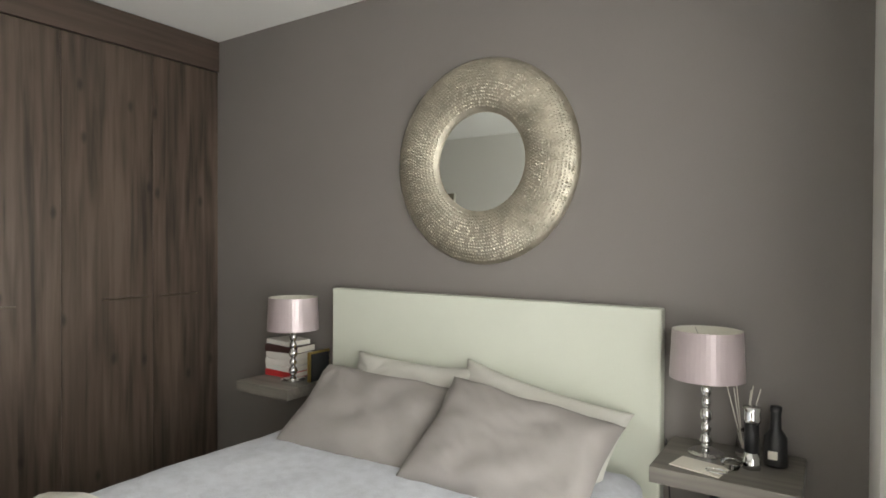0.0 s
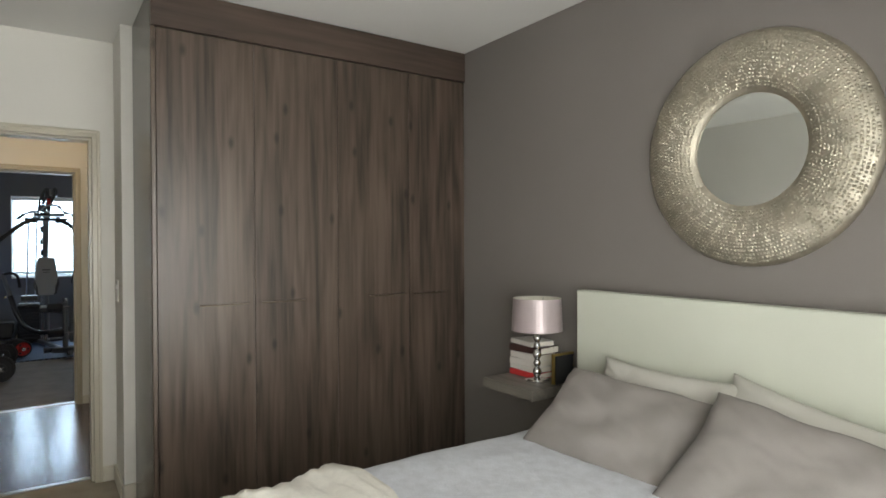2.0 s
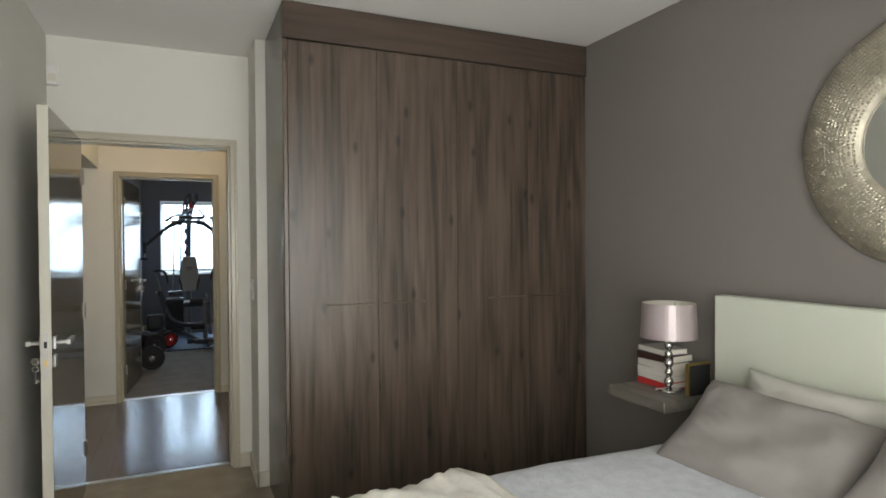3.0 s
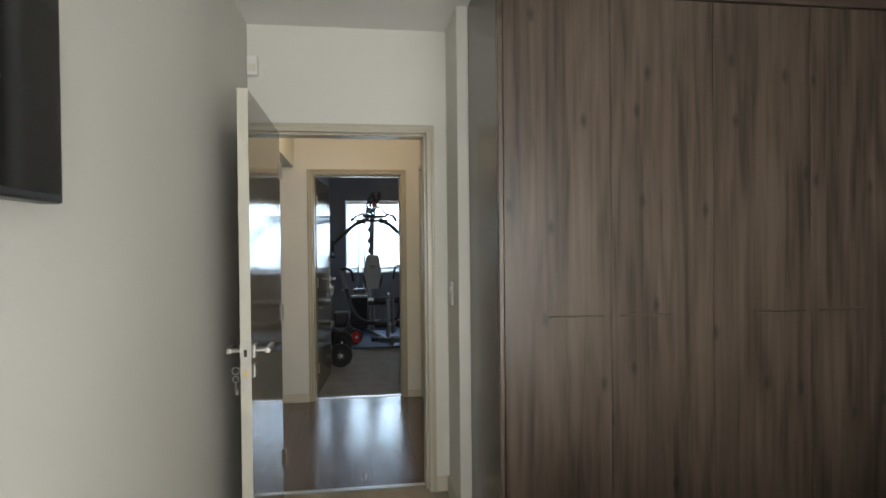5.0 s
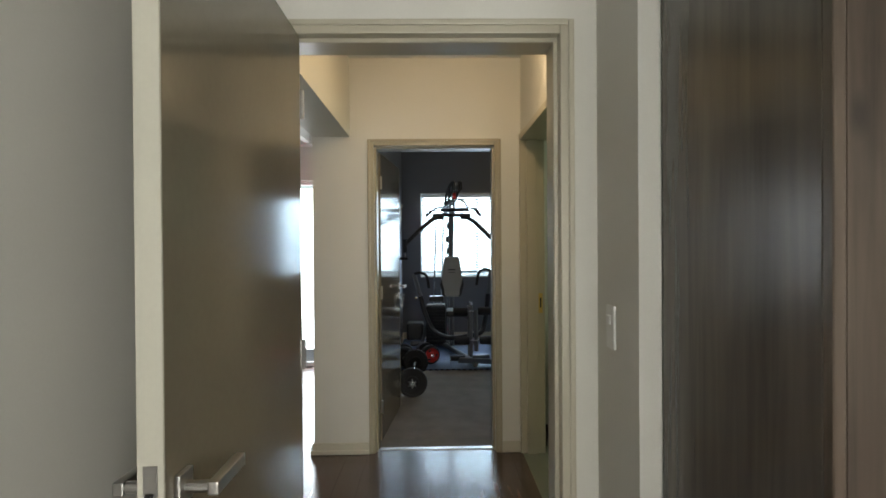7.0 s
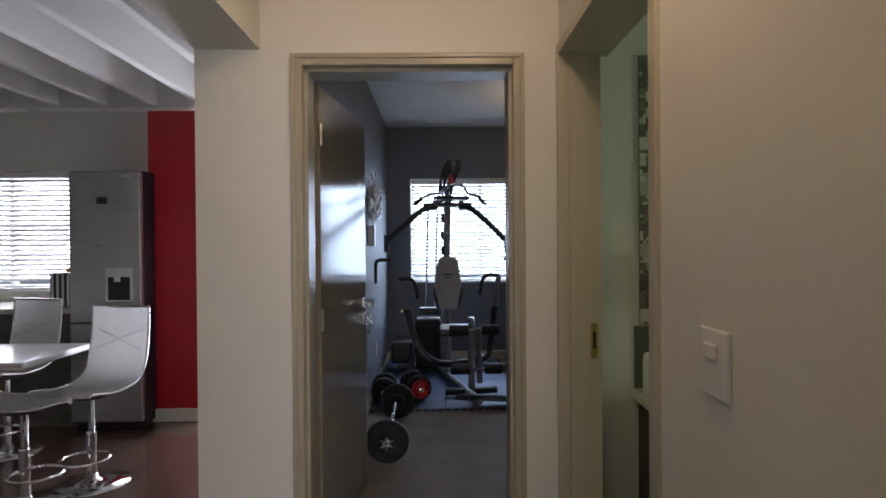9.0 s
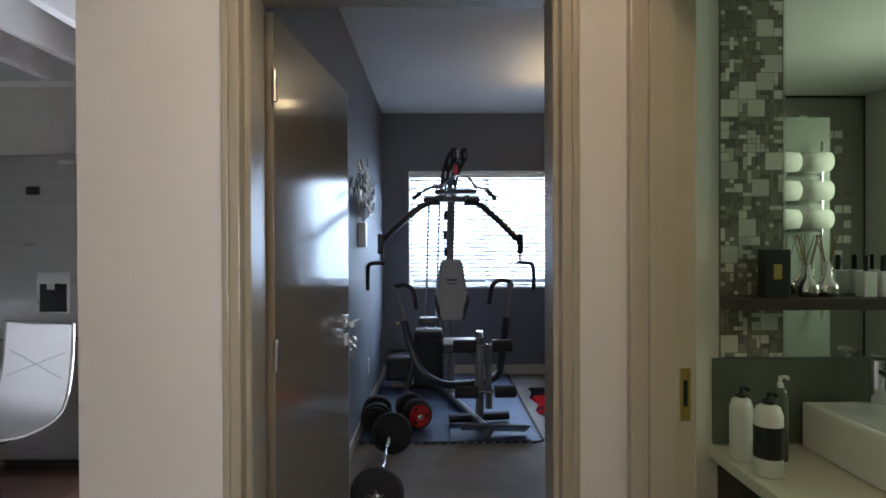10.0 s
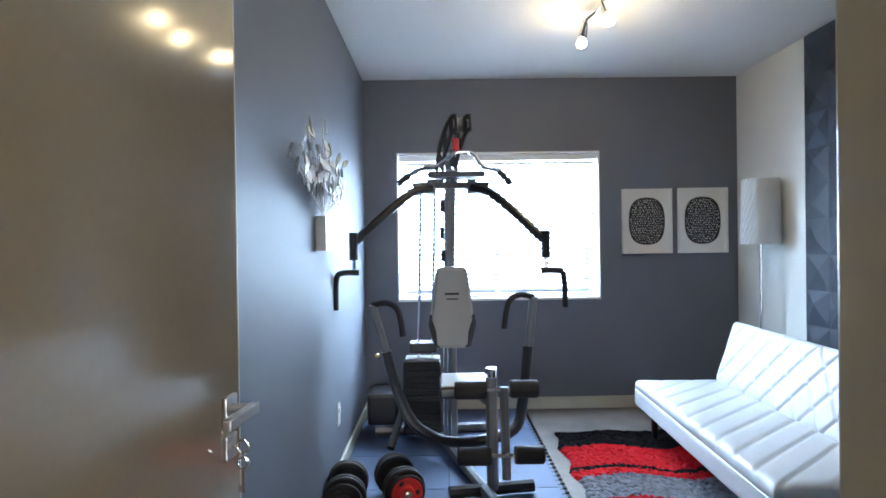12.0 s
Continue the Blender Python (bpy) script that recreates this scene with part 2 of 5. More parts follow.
BOOK_RED = mat("red_book_cover", (0.45, 0.03, 0.03), 0.45)
BOOK_DARK = mat("dark_book_cover", (0.045, 0.018, 0.016), 0.45)
BOOK_WHITE = mat("white_book_cover", (0.62, 0.60, 0.56), 0.45)
INK = mat("black_ink", (0.02, 0.02, 0.02), 0.6)
AMBER = mat("amber_glass_bottle", (0.22, 0.12, 0.03), 0.12)
DARK_PANEL = mat("dark_blue_relief_panel", (0.022, 0.030, 0.048), 0.6, vary=0.15, per=0.2)
BULB = mat("lit_bulb", (1.0, 0.80, 0.42), 0.3, vary=0.0, bump=0, emit=14.0)
SCREEN = mat("dark_screen", (0.01, 0.01, 0.012), 0.08, vary=0.0, bump=0)
GLASS = glass("clear_glass")
FROSTED = glass("frosted_glass", (0.9, 1.0, 0.85), 0.5)
CURTAIN = mat("silver_grey_curtain", (0.42, 0.41, 0.40), 0.45, 0.2, vary=0.35, scale=9, fine=120, bump=0.2)
RUG_BLACK = mat("black_shag", (0.006, 0.005, 0.006), 0.95, gloss=0.1, vary=0.4, scale=40, fine=300, bump=0.8)
RUG_RED = mat("red_shag", (0.42, 0.006, 0.010), 0.95, gloss=0.1, vary=0.30, scale=40, fine=300, bump=0.8)
RUG_GREY = mat("grey_shag", (0.13, 0.13, 0.15), 0.95, vary=0.5, scale=45, fine=300, bump=0.8)
OUTSIDE = mat("pale_outdoor_ground", (0.42, 0.41, 0.38), 0.9, vary=0.15, scale=0.8)
PALE_BACKDROP = mat("bright_backdrop", (0.75, 0.74, 0.70), 0.9, vary=0.1, scale=0.9)

# ---- building helpers ----


def part(name, bm, material, parent=None, label="", smooth=False):
    me = bpy.data.meshes.new(name)
    bm.normal_update()
    bm.to_mesh(me)
    bm.free()
    for m in (material if isinstance(material, (list, tuple)) else (material,)):
        me.materials.append(m)
    if smooth:
        me.polygons.foreach_set("use_smooth", [True] * len(me.polygons))
    ob = new(name, me)
    if parent:
        ob.parent = parent
    return tagged(ob, label)


def share(name, mesh, parent, m=None):
    ob = new(name, mesh)
    ob.parent = parent
    if m is not None:
        ob.matrix_local = m
    return ob


def thing(name, label, category, group="", kind="", m=None):
    ob = new(name)
    if m is not None:
        ob.matrix_world = m
    return tagged(ob, label, category, group, kind)


def add_box(bm, x0, x1, y0, y1, z0, z1, bev=0.0, seg=2, m=None):
    r = bmesh.ops.create_cube(bm, size=1.0)
    vs = r["verts"]
    for v in vs:
        v.co = Vector((x0 + (v.co.x + 0.5) * (x1 - x0), y0 + (v.co.y + 0.5) * (y1 - y0), z0 + (v.co.z + 0.5) * (z1 - z0)))
    if m is not None:
        bmesh.ops.transform(bm, matrix=m, verts=vs)
    if bev:
        es = list({e for v in vs for e in v.link_edges})
        bmesh.ops.bevel(bm, geom=es, offset=bev, segments=seg, affect="EDGES", profile=0.6)
    return bm


def box(x0, x1, y0, y1, z0, z1, bev=0.0, seg=2, m=None):
    return add_box(bmesh.new(), x0, x1, y0, y1, z0, z1, bev, seg, m)


def add_tube(bm, pts, r, sides=10, cap=True):
    """A round tube along a polyline; r one radius or one for each point."""
    pts = [Vector(p) for p in pts]
    rs = r if isinstance(r, (list, tuple)) else [r] * len(pts)
    rings, side = [], None
    for i, p in enumerate(pts):
        d = (pts[min(i + 1, len(pts) - 1)] - pts[max(i - 1, 0)]).normalized()
        if side is None:
            side = d.orthogonal().normalized()
        side = (side - d * side.dot(d)).normalized()
        up = d.cross(side)
        rings.append([bm.verts.new(p + rs[i] * (math.cos(a) * side + math.sin(a) * up)) for a in [2 * math.pi * k / sides for k in range(sides)]])
    for a, b in zip(rings, rings[1:]):
        for k in range(sides):
            bm.faces.new((a[k], a[(k + 1) % sides], b[(k + 1) % sides], b[k]))
    if cap:
        bm.faces.new(rings[0][::-1])
        bm.faces.new(rings[-1])
    return bm


def curve_pts(pts, n=6):
    """A smooth line through the points."""
    p = [Vector(q) for q in pts]
    p = [2 * p[0] - p[1]] + p + [2 * p[-1] - p[-2]]
    out = []
    for i in range(1, len(p) - 2):
        for k in range(n):
            t = k / n
            a, b, c, d = p[i - 1], p[i], p[i + 1], p[i + 2]
            out.append(0.5 * (2 * b + (c - a) * t + (2 * a - 5 * b + 4 * c - d) * t * t + (3 * b - a - 3 * c + d) * t ** 3))
    return out + [p[-2]]


def tube(pts, r, sides=10):
    return add_tube(bmesh.new(), pts, r, sides)


def add_lathe(bm, profile, centre=(0, 0, 0), sides=24, m=None):
    """Turns (radius, z) pairs round the z axis."""
    c = Vector(centre)
    rings = []
    for r, z in profile:
        ring = [bm.verts.new(c + Vector((max(r, 1e-4) * math.cos(2 * math.pi * k / sides), max(r, 1e-4) * math.sin(2 * math.pi * k / sides), z))) for k in range(sides)]
        rings.append(ring)
    for a, b in zip(rings, rings[1:]):
        for k in range(sides):
            bm.faces.new((a[k], a[(k + 1) % sides], b[(k + 1) % sides], b[k]))
    bm.faces.new(rings[0][::-1])
    bm.faces.new(rings[-1])
    if m is not None:
        bmesh.ops.transform(bm, matrix=m, verts=[v for ring in rings for v in ring])
    return bm


def lathe(profile, centre=(0, 0, 0), sides=24, m=None):
    return add_lathe(bmesh.new(), profile, centre, sides, m)


def solid(boxes, bev=0.0):
    bm = bmesh.new()
    for b in boxes:
        add_box(bm, *b, bev)
    return bm


def structure(name, boxes, material, label, category="wall"):
    ob = part(name, solid(boxes), material)
    return tagged(ob, label, category, "", "structure")


# ---- the shell ----
H1, H2, HC = 2.618, 2.74, 2.62       # ceilings: bedroom, gym, corridor
XE, YN, YS = 0.24, 2.385, -0.575    # bedroom's east, north and south walls
XD = -3.985                         # bedroom side of the bedroom's door wall
XG, XG2 = -6.06, -6.262              # corridor and gym sides of the gym's door wall
YC = 0.58                           # corridor's bathroom wall
GX, GY0, GY1 = -10.79, -0.47, 2.63  # gym's far wall, side walls

structure("floor_bedroom", [(XD - 0.09, 0.5, YS - 0.1, YN + 0.1, -0.12, 0)], CARPET, "beige short-pile bedroom carpet", "floor")
structure("floor_gym", [(GX - 0.1, XG2 + 0.1, GY0 - 0.1, GY1 + 0.1, -0.12, 0)], GYM_CARPET, "grey-brown short-pile carpet in the gym room", "floor")
structure("ceiling_bedroom", [(XD - 0.1, 0.5, YS - 0.1, YN + 0.1, H1, H1 + 0.1)], CEILING, "plain white painted bedroom ceiling", "ceiling")
structure("ceiling_gym", [(GX - 0.1, XG2 + 0.02, GY0 - 0.1, GY1 + 0.1, H2, H2 + 0.1)], CEILING, "plain white painted gym ceiling", "ceiling")
structure("ceiling_corridor", [(XG - 0.1, XD - 0.1, -0.79, YC + 0.1, HC, HC + 0.1)], CEILING, "plain white painted corridor ceiling", "ceiling")

structure("wall_bedroom_north", [(XD - 0.19, 0.46, YN, YN + 0.2, 0, 2.84)], TAUPE_WALL, "taupe painted wall behind the bed")
structure("wall_bedroom_south", [(XD, 0.46, YS - 0.2, YS, 0, 2.84)], WHITE_WALL, "off-white painted bedroom wall")
structure("wall_bedroom_east", [(XE, 0.46, 1.90, YN, 0, 2.84), (XE, 0.46, YS, -0.45, 0, 2.84), (XE, 0.46, -0.45, 1.90, 2.15, 2.84)], WHITE_WALL, "off-white wall with a wide glazed opening")
structure("wall_bedroom_door", [(XD - 0.19, XD, YS - 0.2, -0.495, 0, 2.84), (XD - 0.19, XD, 0.435, YN, 0, 2.84), (XD - 0.19, XD, -0.495, 0.435, 2.075, 2.84)], WHITE_WALL, "off-white wall with the bedroom doorway")
structure("wall_nib", [(XD, -3.61, 0.515, 0.572, 0, H1)], WHITE_WALL, "short off-white wall stub beside the wardrobe")
structure("wall_gym_door", [(XG2, XG, -0.80, -0.43, 0, 2.84), (XG2, XG, 0.44, 0.733, 0, 2.84), (XG2, XG, -0.43, 0.44, 2.075, 2.84)], WHITE_WALL, "off-white wall with the gym doorway")
structure("wall_bathroom_west", [(-6.70, -6.65, 0.735, 3.55, 0, 2.84), (-6.65, XG2, 0.735, 0.75, 0, 2.84)], WHITE_WALL, "off-white bathroom wall behind the vanity")
structure("wall_corridor_bathroom", [(-5.06, XD - 0.19, YC, YC + 0.17, 0, 2.84), (XG, -5.06, YC, YC + 0.17, 2.10, 2.84)], WHITE_WALL, "off-white corridor wall with the bathroom doorway")
structure("beam_corridor", [(XG, XD - 0.19, -0.795, -0.552, 2.103, 2.84)], WHITE_WALL, "off-white dropped beam over the kitchen opening", "beam")
structure("wall_gym_south", [(GX, XG2, GY0 - 0.2, GY0, 0, 2.84)], GREY_WALL, "blue-grey painted gym wall")
structure("wall_gym_lining", [(XG2 - 0.009, XG2, GY0, -0.43, 0, H2), (XG2 - 0.009, XG2, 0.44, 0.73, 0, H2), (-6.715, -6.701, 0.73, GY1, 0, H2), (XG2 - 0.009, XG2, -0.43, 0.44, 2.075, H2)], GREY_WALL, "blue-grey painted inner face of the door wall")
WY0, WY1, WZ0, WZ1 = -0.20, 1.485, 0.905, 2.135
structure("wall_gym_west", [(GX - 0.22, GX, GY0 - 0.2, WY0, 0, 2.84), (GX - 0.22, GX, WY1, GY1 + 0.2, 0, 2.84), (GX - 0.22, GX, WY0, WY1, 0, WZ0), (GX - 0.22, GX, WY0, WY1, WZ1, 2.84)], GREY_WALL, "blue-grey painted wall with the gym window")
structure("wall_gym_north", [(GX, XG2, GY1, GY1 + 0.2, 0, 2.84)], WHITE_WALL, "off-white painted gym wall")

# kitchen shell
structure("wall_kitchen_west", [(-9.05, -8.85, -6.0, -4.3, 0, 3.2), (-9.05, -8.85, -2.75, -1.70, 0, 3.2), (-9.05, -8.85, -4.3, -2.75, 0, 0.99), (-9.05, -8.85, -4.3, -2.75, 2.0, 3.2),
                                (-9.05, -8.85, -1.70, -0.67, 2.12, 3.2), (-9.05, -8.85, -0.85, -0.67, 0, 2.12)], WHITE_WALL, "off-white kitchen wall with window and glazed door")
structure("wall_kitchen_south", [(-9.05, -3.9, -6.2, -6.0, 0, 3.2)], WHITE_WALL, "off-white kitchen wall")
structure("wall_kitchen_east", [(-4.1, -3.9, -6.0, -0.8, 0, 3.2)], WHITE_WALL, "off-white kitchen wall")
structure("wall_kitchen_north", [(-8.85, XG2, -0.80, -0.67, 0, 3.2)], WHITE_WALL, "off-white wall between kitchen and gym")
structure("wall_kitchen_red", [(-8.62, -8.42, -2.12, -1.71, 0.1, 2.41)], RED_WALL, "red painted wall end in the kitchen")
structure("ceiling_kitchen", [(-9.05, -3.9, -6.2, -0.67, 3.05, 3.2)], CEILING, "white boarded kitchen ceiling above the rafters", "ceiling")
structure("beam_kitchen", [(-8.85, -8.70, -6.0, -0.80, 2.50, 3.05)], CEILING, "white wall plate under the rafters", "beam")
structure("floor_base", [(-9.05, XD - 0.09, -6.2, YC + 0.17, -0.12, -0.012)], FLOOR_BASE, "dark bed under the laminate planks", "floor")

# bathroom shell
structure("floor_bathroom", [(-6.66, -4.17, YC + 0.17, 3.5, -0.12, 0), (XG, -5.06, YC, YC + 0.17, -0.12, -0.001)], GROUT, "grey tiled bathroom floor", "floor")
structure("ceiling_bathroom", [(-6.66, -4.1, YC + 0.17, 3.5, 2.5, 2.6)], CEILING, "white bathroom ceiling", "ceiling")
structure("wall_bathroom_north", [(-6.66, -6.42, 3.4, 3.55, 0, 2.84), (-5.58, -4.0, 3.4, 3.55, 0, 2.84), (-6.42, -5.58, 3.4, 3.55, 0, 1.42), (-6.42, -5.58, 3.4, 3.55, 2.08, 2.84)], WHITE_WALL, "off-white bathroom wall with an assumed small window")
structure("wall_bathroom_east", [(-4.175, XD - 0.19, YC + 0.17, 3.4, 0, 2.84)], TILE_B, "olive tiled bathroom wall")

structure("ground", [(-400, 400, -400, 400, -0.35, -0.13)], OUTSIDE, "pale paved ground outside", "ground")
# plain board added outside so that the windows look out on something bright
structure("backdrop_beyond_windows", [(-16.2, -16.0, -14, 10, -0.13, 2.3)], PALE_BACKDROP, "plain pale backdrop added beyond the windows", "backdrop")


def skirting(name, boxes):
    bm = bmesh.new()
    for b in boxes:
        add_box(bm, *b, 0.004, 1)
    return tagged(part(name, bm, SKIRT), "cream painted skirting board", "skirting", "", "structure")


SK = 0.016
skirting("baseboard_bedroom", [(XD, XD + SK, 0.44, 0.515, 0, 0.09), (-3.61, -3.61 + SK, 0.50, 0.572, 0, 0.09), (XD + SK, -3.61 + SK, 0.515 - SK, 0.515, 0, 0.09), (-2.9, XE, YN - SK, YN, 0, 0.09), (-3.1, 0.2, YS, YS + SK, 0, 0.09)])
skirting("baseboard_corridor", [(XG, XG + SK, -0.815, -0.437, 0, 0.075), (XG + SK, XG + SK + 0.012, -0.825, -0.437, 0, 0.03), (XG, XG + SK, 0.447, YC, 0, 0.075), (-5.05, XD - 0.2, YC - SK, YC, 0, 0.075)])
skirting("baseboard_gym", [(GX, GX + SK, GY0, GY1, 0, 0.10), (GX + SK, XG2 - 0.9, GY0, GY0 + SK, 0, 0.09), (GX + SK, XG2 - 0.1, GY1 - SK, GY1, 0, 0.09)])
skirting("baseboard_kitchen", [(-8.42, -8.40, -2.14, -1.70, 0, 0.10), (-8.62, -8.42, -1.71, -1.69, 0, 0.10)])


# ---- doors ----
def door_frame(name, x_face, x_back, y0, y1, top, label, paint):
    """A pressed-steel frame: outer edges y0, y1, top; profile with a rebate."""
    root = thing(name, label, "door frame", kind="structure")
    w, lip = 0.042, 0.012
    for a, b in ((y0, y0 + w), (y1 - w, y1)):
        bm = box(x_back - lip, x_face + lip, a, b, 0, top, 0.004, 2)
        inner = (b - 0.003, b + 0.014) if a == y0 else (a - 0.014, a + 0.003)
        add_box(bm, x_back + 0.05, x_face - 0.03, *inner, 0, top - w, 0.003, 1)
        out = (a - 0.001, a + 0.017) if a == y0 else (b - 0.017, b + 0.001)
        add_box(bm, x_face + lip - 0.002, x_face + lip + 0.009, *out, 0, top, 0.004, 2)
        part("jamb", bm, paint, root)
    bm = box(x_back - lip, x_face + lip, y0 + w, y1 - w, top - w, top, 0.004, 2)
    add_box(bm, x_back + 0.05, x_face - 0.03, y0 + w, y1 - w, top - w - 0.014, top - w + 0.002, 0.003, 1)
    add_box(bm, x_face + lip - 0.002, x_face + lip + 0.009, y0 + 0.017, y1 - 0.017, top - 0.017, top + 0.001, 0.004, 2)
    part("head", bm, paint, root)
    return root


door_frame("door_frame_bedroom", XD, XD - 0.19, -0.50, 0.44, 2.083, "cream gloss painted steel door frame of the bedroom", FRAME_PAINT)
door_frame("door_frame_gym", XG, XG2, -0.436, 0.446, 2.083, "darker beige gloss painted steel door frame of the gym", GYM_FRAME_DARKER)


def keys(parent, x, y, z, s):
    bm = bmesh.new()
    ring = [(x, y + s * (0.022 + 0.014 * math.cos(a)), z + 0.014 * math.sin(a)) for a in [2 * math.pi * k / 14 for k in range(15)]]
    add_tube(bm, ring, 0.0028, 6)
    add_tube(bm, [(x, y, z), (x, y + s * 0.010, z)], 0.004, 8)
    part("key", bm, CHROME, parent)
    bm = bmesh.new()
    z2 = z - 0.034
    ring = [(x, y + s * (0.022 + 0.012 * math.cos(a)), z2 + 0.012 * math.sin(a)) for a in [2 * math.pi * k / 14 for k in range(15)]]
    add_tube(bm, ring, 0.0028, 6)
    add_tube(bm, [(x, y + s * 0.022, z2 - 0.012), (x, y + s * 0.022, z2 - 0.062)], 0.0035, 8)
    add_box(bm, x - 0.002, x + 0.002, y + s * 0.022 - 0.001, y + s * 0.022 + 0.011, z2 - 0.060, z2 - 0.046)
    part("hanging_key", bm, CHROME, parent)


def door_leaf(name, hinge, angle, label, flip, key_side, hz, wide):
    """A flush leaf, wide metres along local x from the hinge; local y is its thickness."""
    root = thing(name, label, "door", kind="structure", m=pose(*hinge, 0, 0, angle))
    part("panel", box(0.004, wide, -0.02, 0.02, 0.012, 2.030, 0.002, 1), LEAF_PAINT, root)
    part("edge_strip", box(wide + 0.0005, wide + 0.0045, -0.0205, 0.0205, 0.012, 2.031, 0.0008, 1), LEAF_EDGE, root, "cream painted leaf edge")
    lock = part("lock_plate", box(wide + 0.0046, wide + 0.0066, -0.011, 0.011, hz - 0.15, hz + 0.055, 0.0006, 1), BRUSHED, root, "steel mortice lock plate")
    part("latch", box(wide + 0.0067, wide + 0.014, -0.006, 0.006, hz - 0.014, hz + 0.014, 0.002), BLACK, lock)
    part("deadbolt", box(wide + 0.0067, wide + 0.009, -0.005, 0.005, hz - 0.095, hz - 0.065, 0.001), BRASS, lock, "brass deadbolt")
    for s in (1, -1):
        g = bmesh.new()
        x = wide - 0.055
        f = s * 0.02
        lo, hi = sorted((f, f + s * 0.010))
        rose = part("rose", box(x - 0.026, x + 0.026, lo, hi, hz - 0.026, hz + 0.026, 0.003), BRUSHED, root, "brushed steel square rose")
        add_tube(g, [(x, f, hz), (x, f + s * 0.058, hz)], 0.010, 12)
        lo, hi = sorted((f + s * 0.046, f + s * 0.064))
        add_box(g, x - 0.125, x + 0.012, lo, hi, hz - 0.011, hz + 0.011, 0.003)
        part("lever_handle", g, BRUSHED, root, "brushed steel lever handle")
        lo, hi = sorted((f, f + s * 0.009))
        part("keyhole_rose", box(x - 0.024, x + 0.024, lo, hi, hz - 0.105, hz - 0.055, 0.003), BRUSHED, root)
    keys(root, wide - 0.055, key_side * 0.029, hz - 0.080, key_side)
    for z in (0.25, 1.05, 1.82):
        part("hinge", tube([(0.0, flip * 0.024, z - 0.045), (0.0, flip * 0.024, z + 0.045)], 0.008, 10), BRUSHED, root)
    return root


door_leaf("door_bedroom", (XD + 0.014, -0.428, 0), 0.0, "glossy taupe door standing open, cream edge and keys in the lock", 1, -1, 1.0, 0.935)
door_leaf("door_gym", (XG2 - 0.015, -0.392, 0), 175.0, "glossy taupe door standing open into the gym, keys hanging", -1, -1, 1.04, 0.90)

# bathroom doorway: deep lining with architrave
root = thing("door_frame_bathroom", "olive-cream painted door frame with strike plate", "door frame", kind="structure")
part("far_jamb", box(XG + 0.003, XG + 0.035, YC - 0.012, YC + 0.150, 0, 2.07, 0.003), FRAME_PAINT, root)
part("near_jamb", box(-5.085, -5.045, YC - 0.012, YC + 0.185, 0, 2.07, 0.003), FRAME_PAINT, root)
part("head", box(XG + 0.003, -5.045, YC - 0.012, YC + 0.185, 2.07, 2.112, 0.003), FRAME_PAINT, root)
part("door_stop", box(XG + 0.035, XG + 0.05, YC + 0.03, YC + 0.095, 0, 2.07, 0.002), FRAME_PAINT, root)
part("strike_plate", box(XG + 0.0352, XG + 0.0375, YC + 0.108, YC + 0.134, 0.93, 1.06, 0.001), BRASS, root, "dull brass strike plate")
# black patch for the darkness of the latch hole, which isn't cut
part("strike_hole_dark", box(XG + 0.0376, XG + 0.0382, YC + 0.116, YC + 0.126, 0.965, 1.03), BLACK, root)
leafb = thing("door_bathroom", "olive-cream door standing open into the bathroom", "door", kind="structure", m=pose(-5.09, YC + 0.19, 0, 0, 0, 88))
part("panel", box(0.0, 0.86, -0.02, 0.02, 0.012, 2.06, 0.002), FRAME_PAINT, leafb)
part("lever_handle", add_box(tube([(0.8, -0.02, 1.0), (0.8, -0.07, 1.0)], 0.01), 0.69, 0.81, -0.075, -0.058, 0.99, 1.01, 0.003), BRUSHED, leafb)

# threshold strips
structure("trim_threshold_bedroom", [(XD - 0.115, XD - 0.075, -0.45, 0.39, 0, 0.007)], BRUSHED, "thin metal threshold strip", "threshold")
structure("trim_threshold_gym", [(XG - 0.10, XG - 0.06, -0.385, 0.395, 0, 0.007)], BRUSHED, "thin metal threshold strip", "threshold")


# ---- windows and blinds ----
def blind(name, label, x, y0, y1, z0, z1, pitch, depth, tilt):
    root = thing(name, label, "window blind")
    part("head_rail", box(x - 0.03, x + 0.03, y0 + 0.006, y1 - 0.006, z1 - 0.052, z1 - 0.004, 0.006), SLAT, root)
    bm = bmesh.new()
    w, segs = depth / 2, 4
    rows = []
    for i in range(segs + 1):
        u = -w + 2 * w * i / segs
        rows.append([bm.verts.new((u, yy, 0.006 * (1 - (u / w) ** 2) + dz)) for yy in (y0 + 0.012, y1 - 0.012) for dz in (0, 0.003)])
    for a, b in zip(rows, rows[1:]):
        bm.faces.new((a[1], b[1], b[3], a[3]))
        bm.faces.new((a[0], a[2], b[2], b[0]))
    slat = None
    n = int((z1 - z0 - 0.09) / pitch)
    for k in range(n):
        z = z1 - 0.075 - k * pitch
        m = pose(x, 0, z, 0, tilt + random.uniform(-3, 3), 0)
        if slat is None:
            slat = part("slat", bm, SLAT, root)
            slat.matrix_local = m
        else:
            share("slat", slat.data, root, m)
    part("bottom_rail", box(x - 0.025, x + 0.025, y0 + 0.01, y1 - 0.01, z0 + 0.008, z0 + 0.024, 0.004), SLAT, root)
    for yy in (y0 + 0.18, y1 - 0.18):
        part("ladder_cord", tube([(x + 0.026, yy, z0 + 0.02), (x + 0.026, yy, z1 - 0.05)], 0.0016, 5), SLAT, root)
    return root


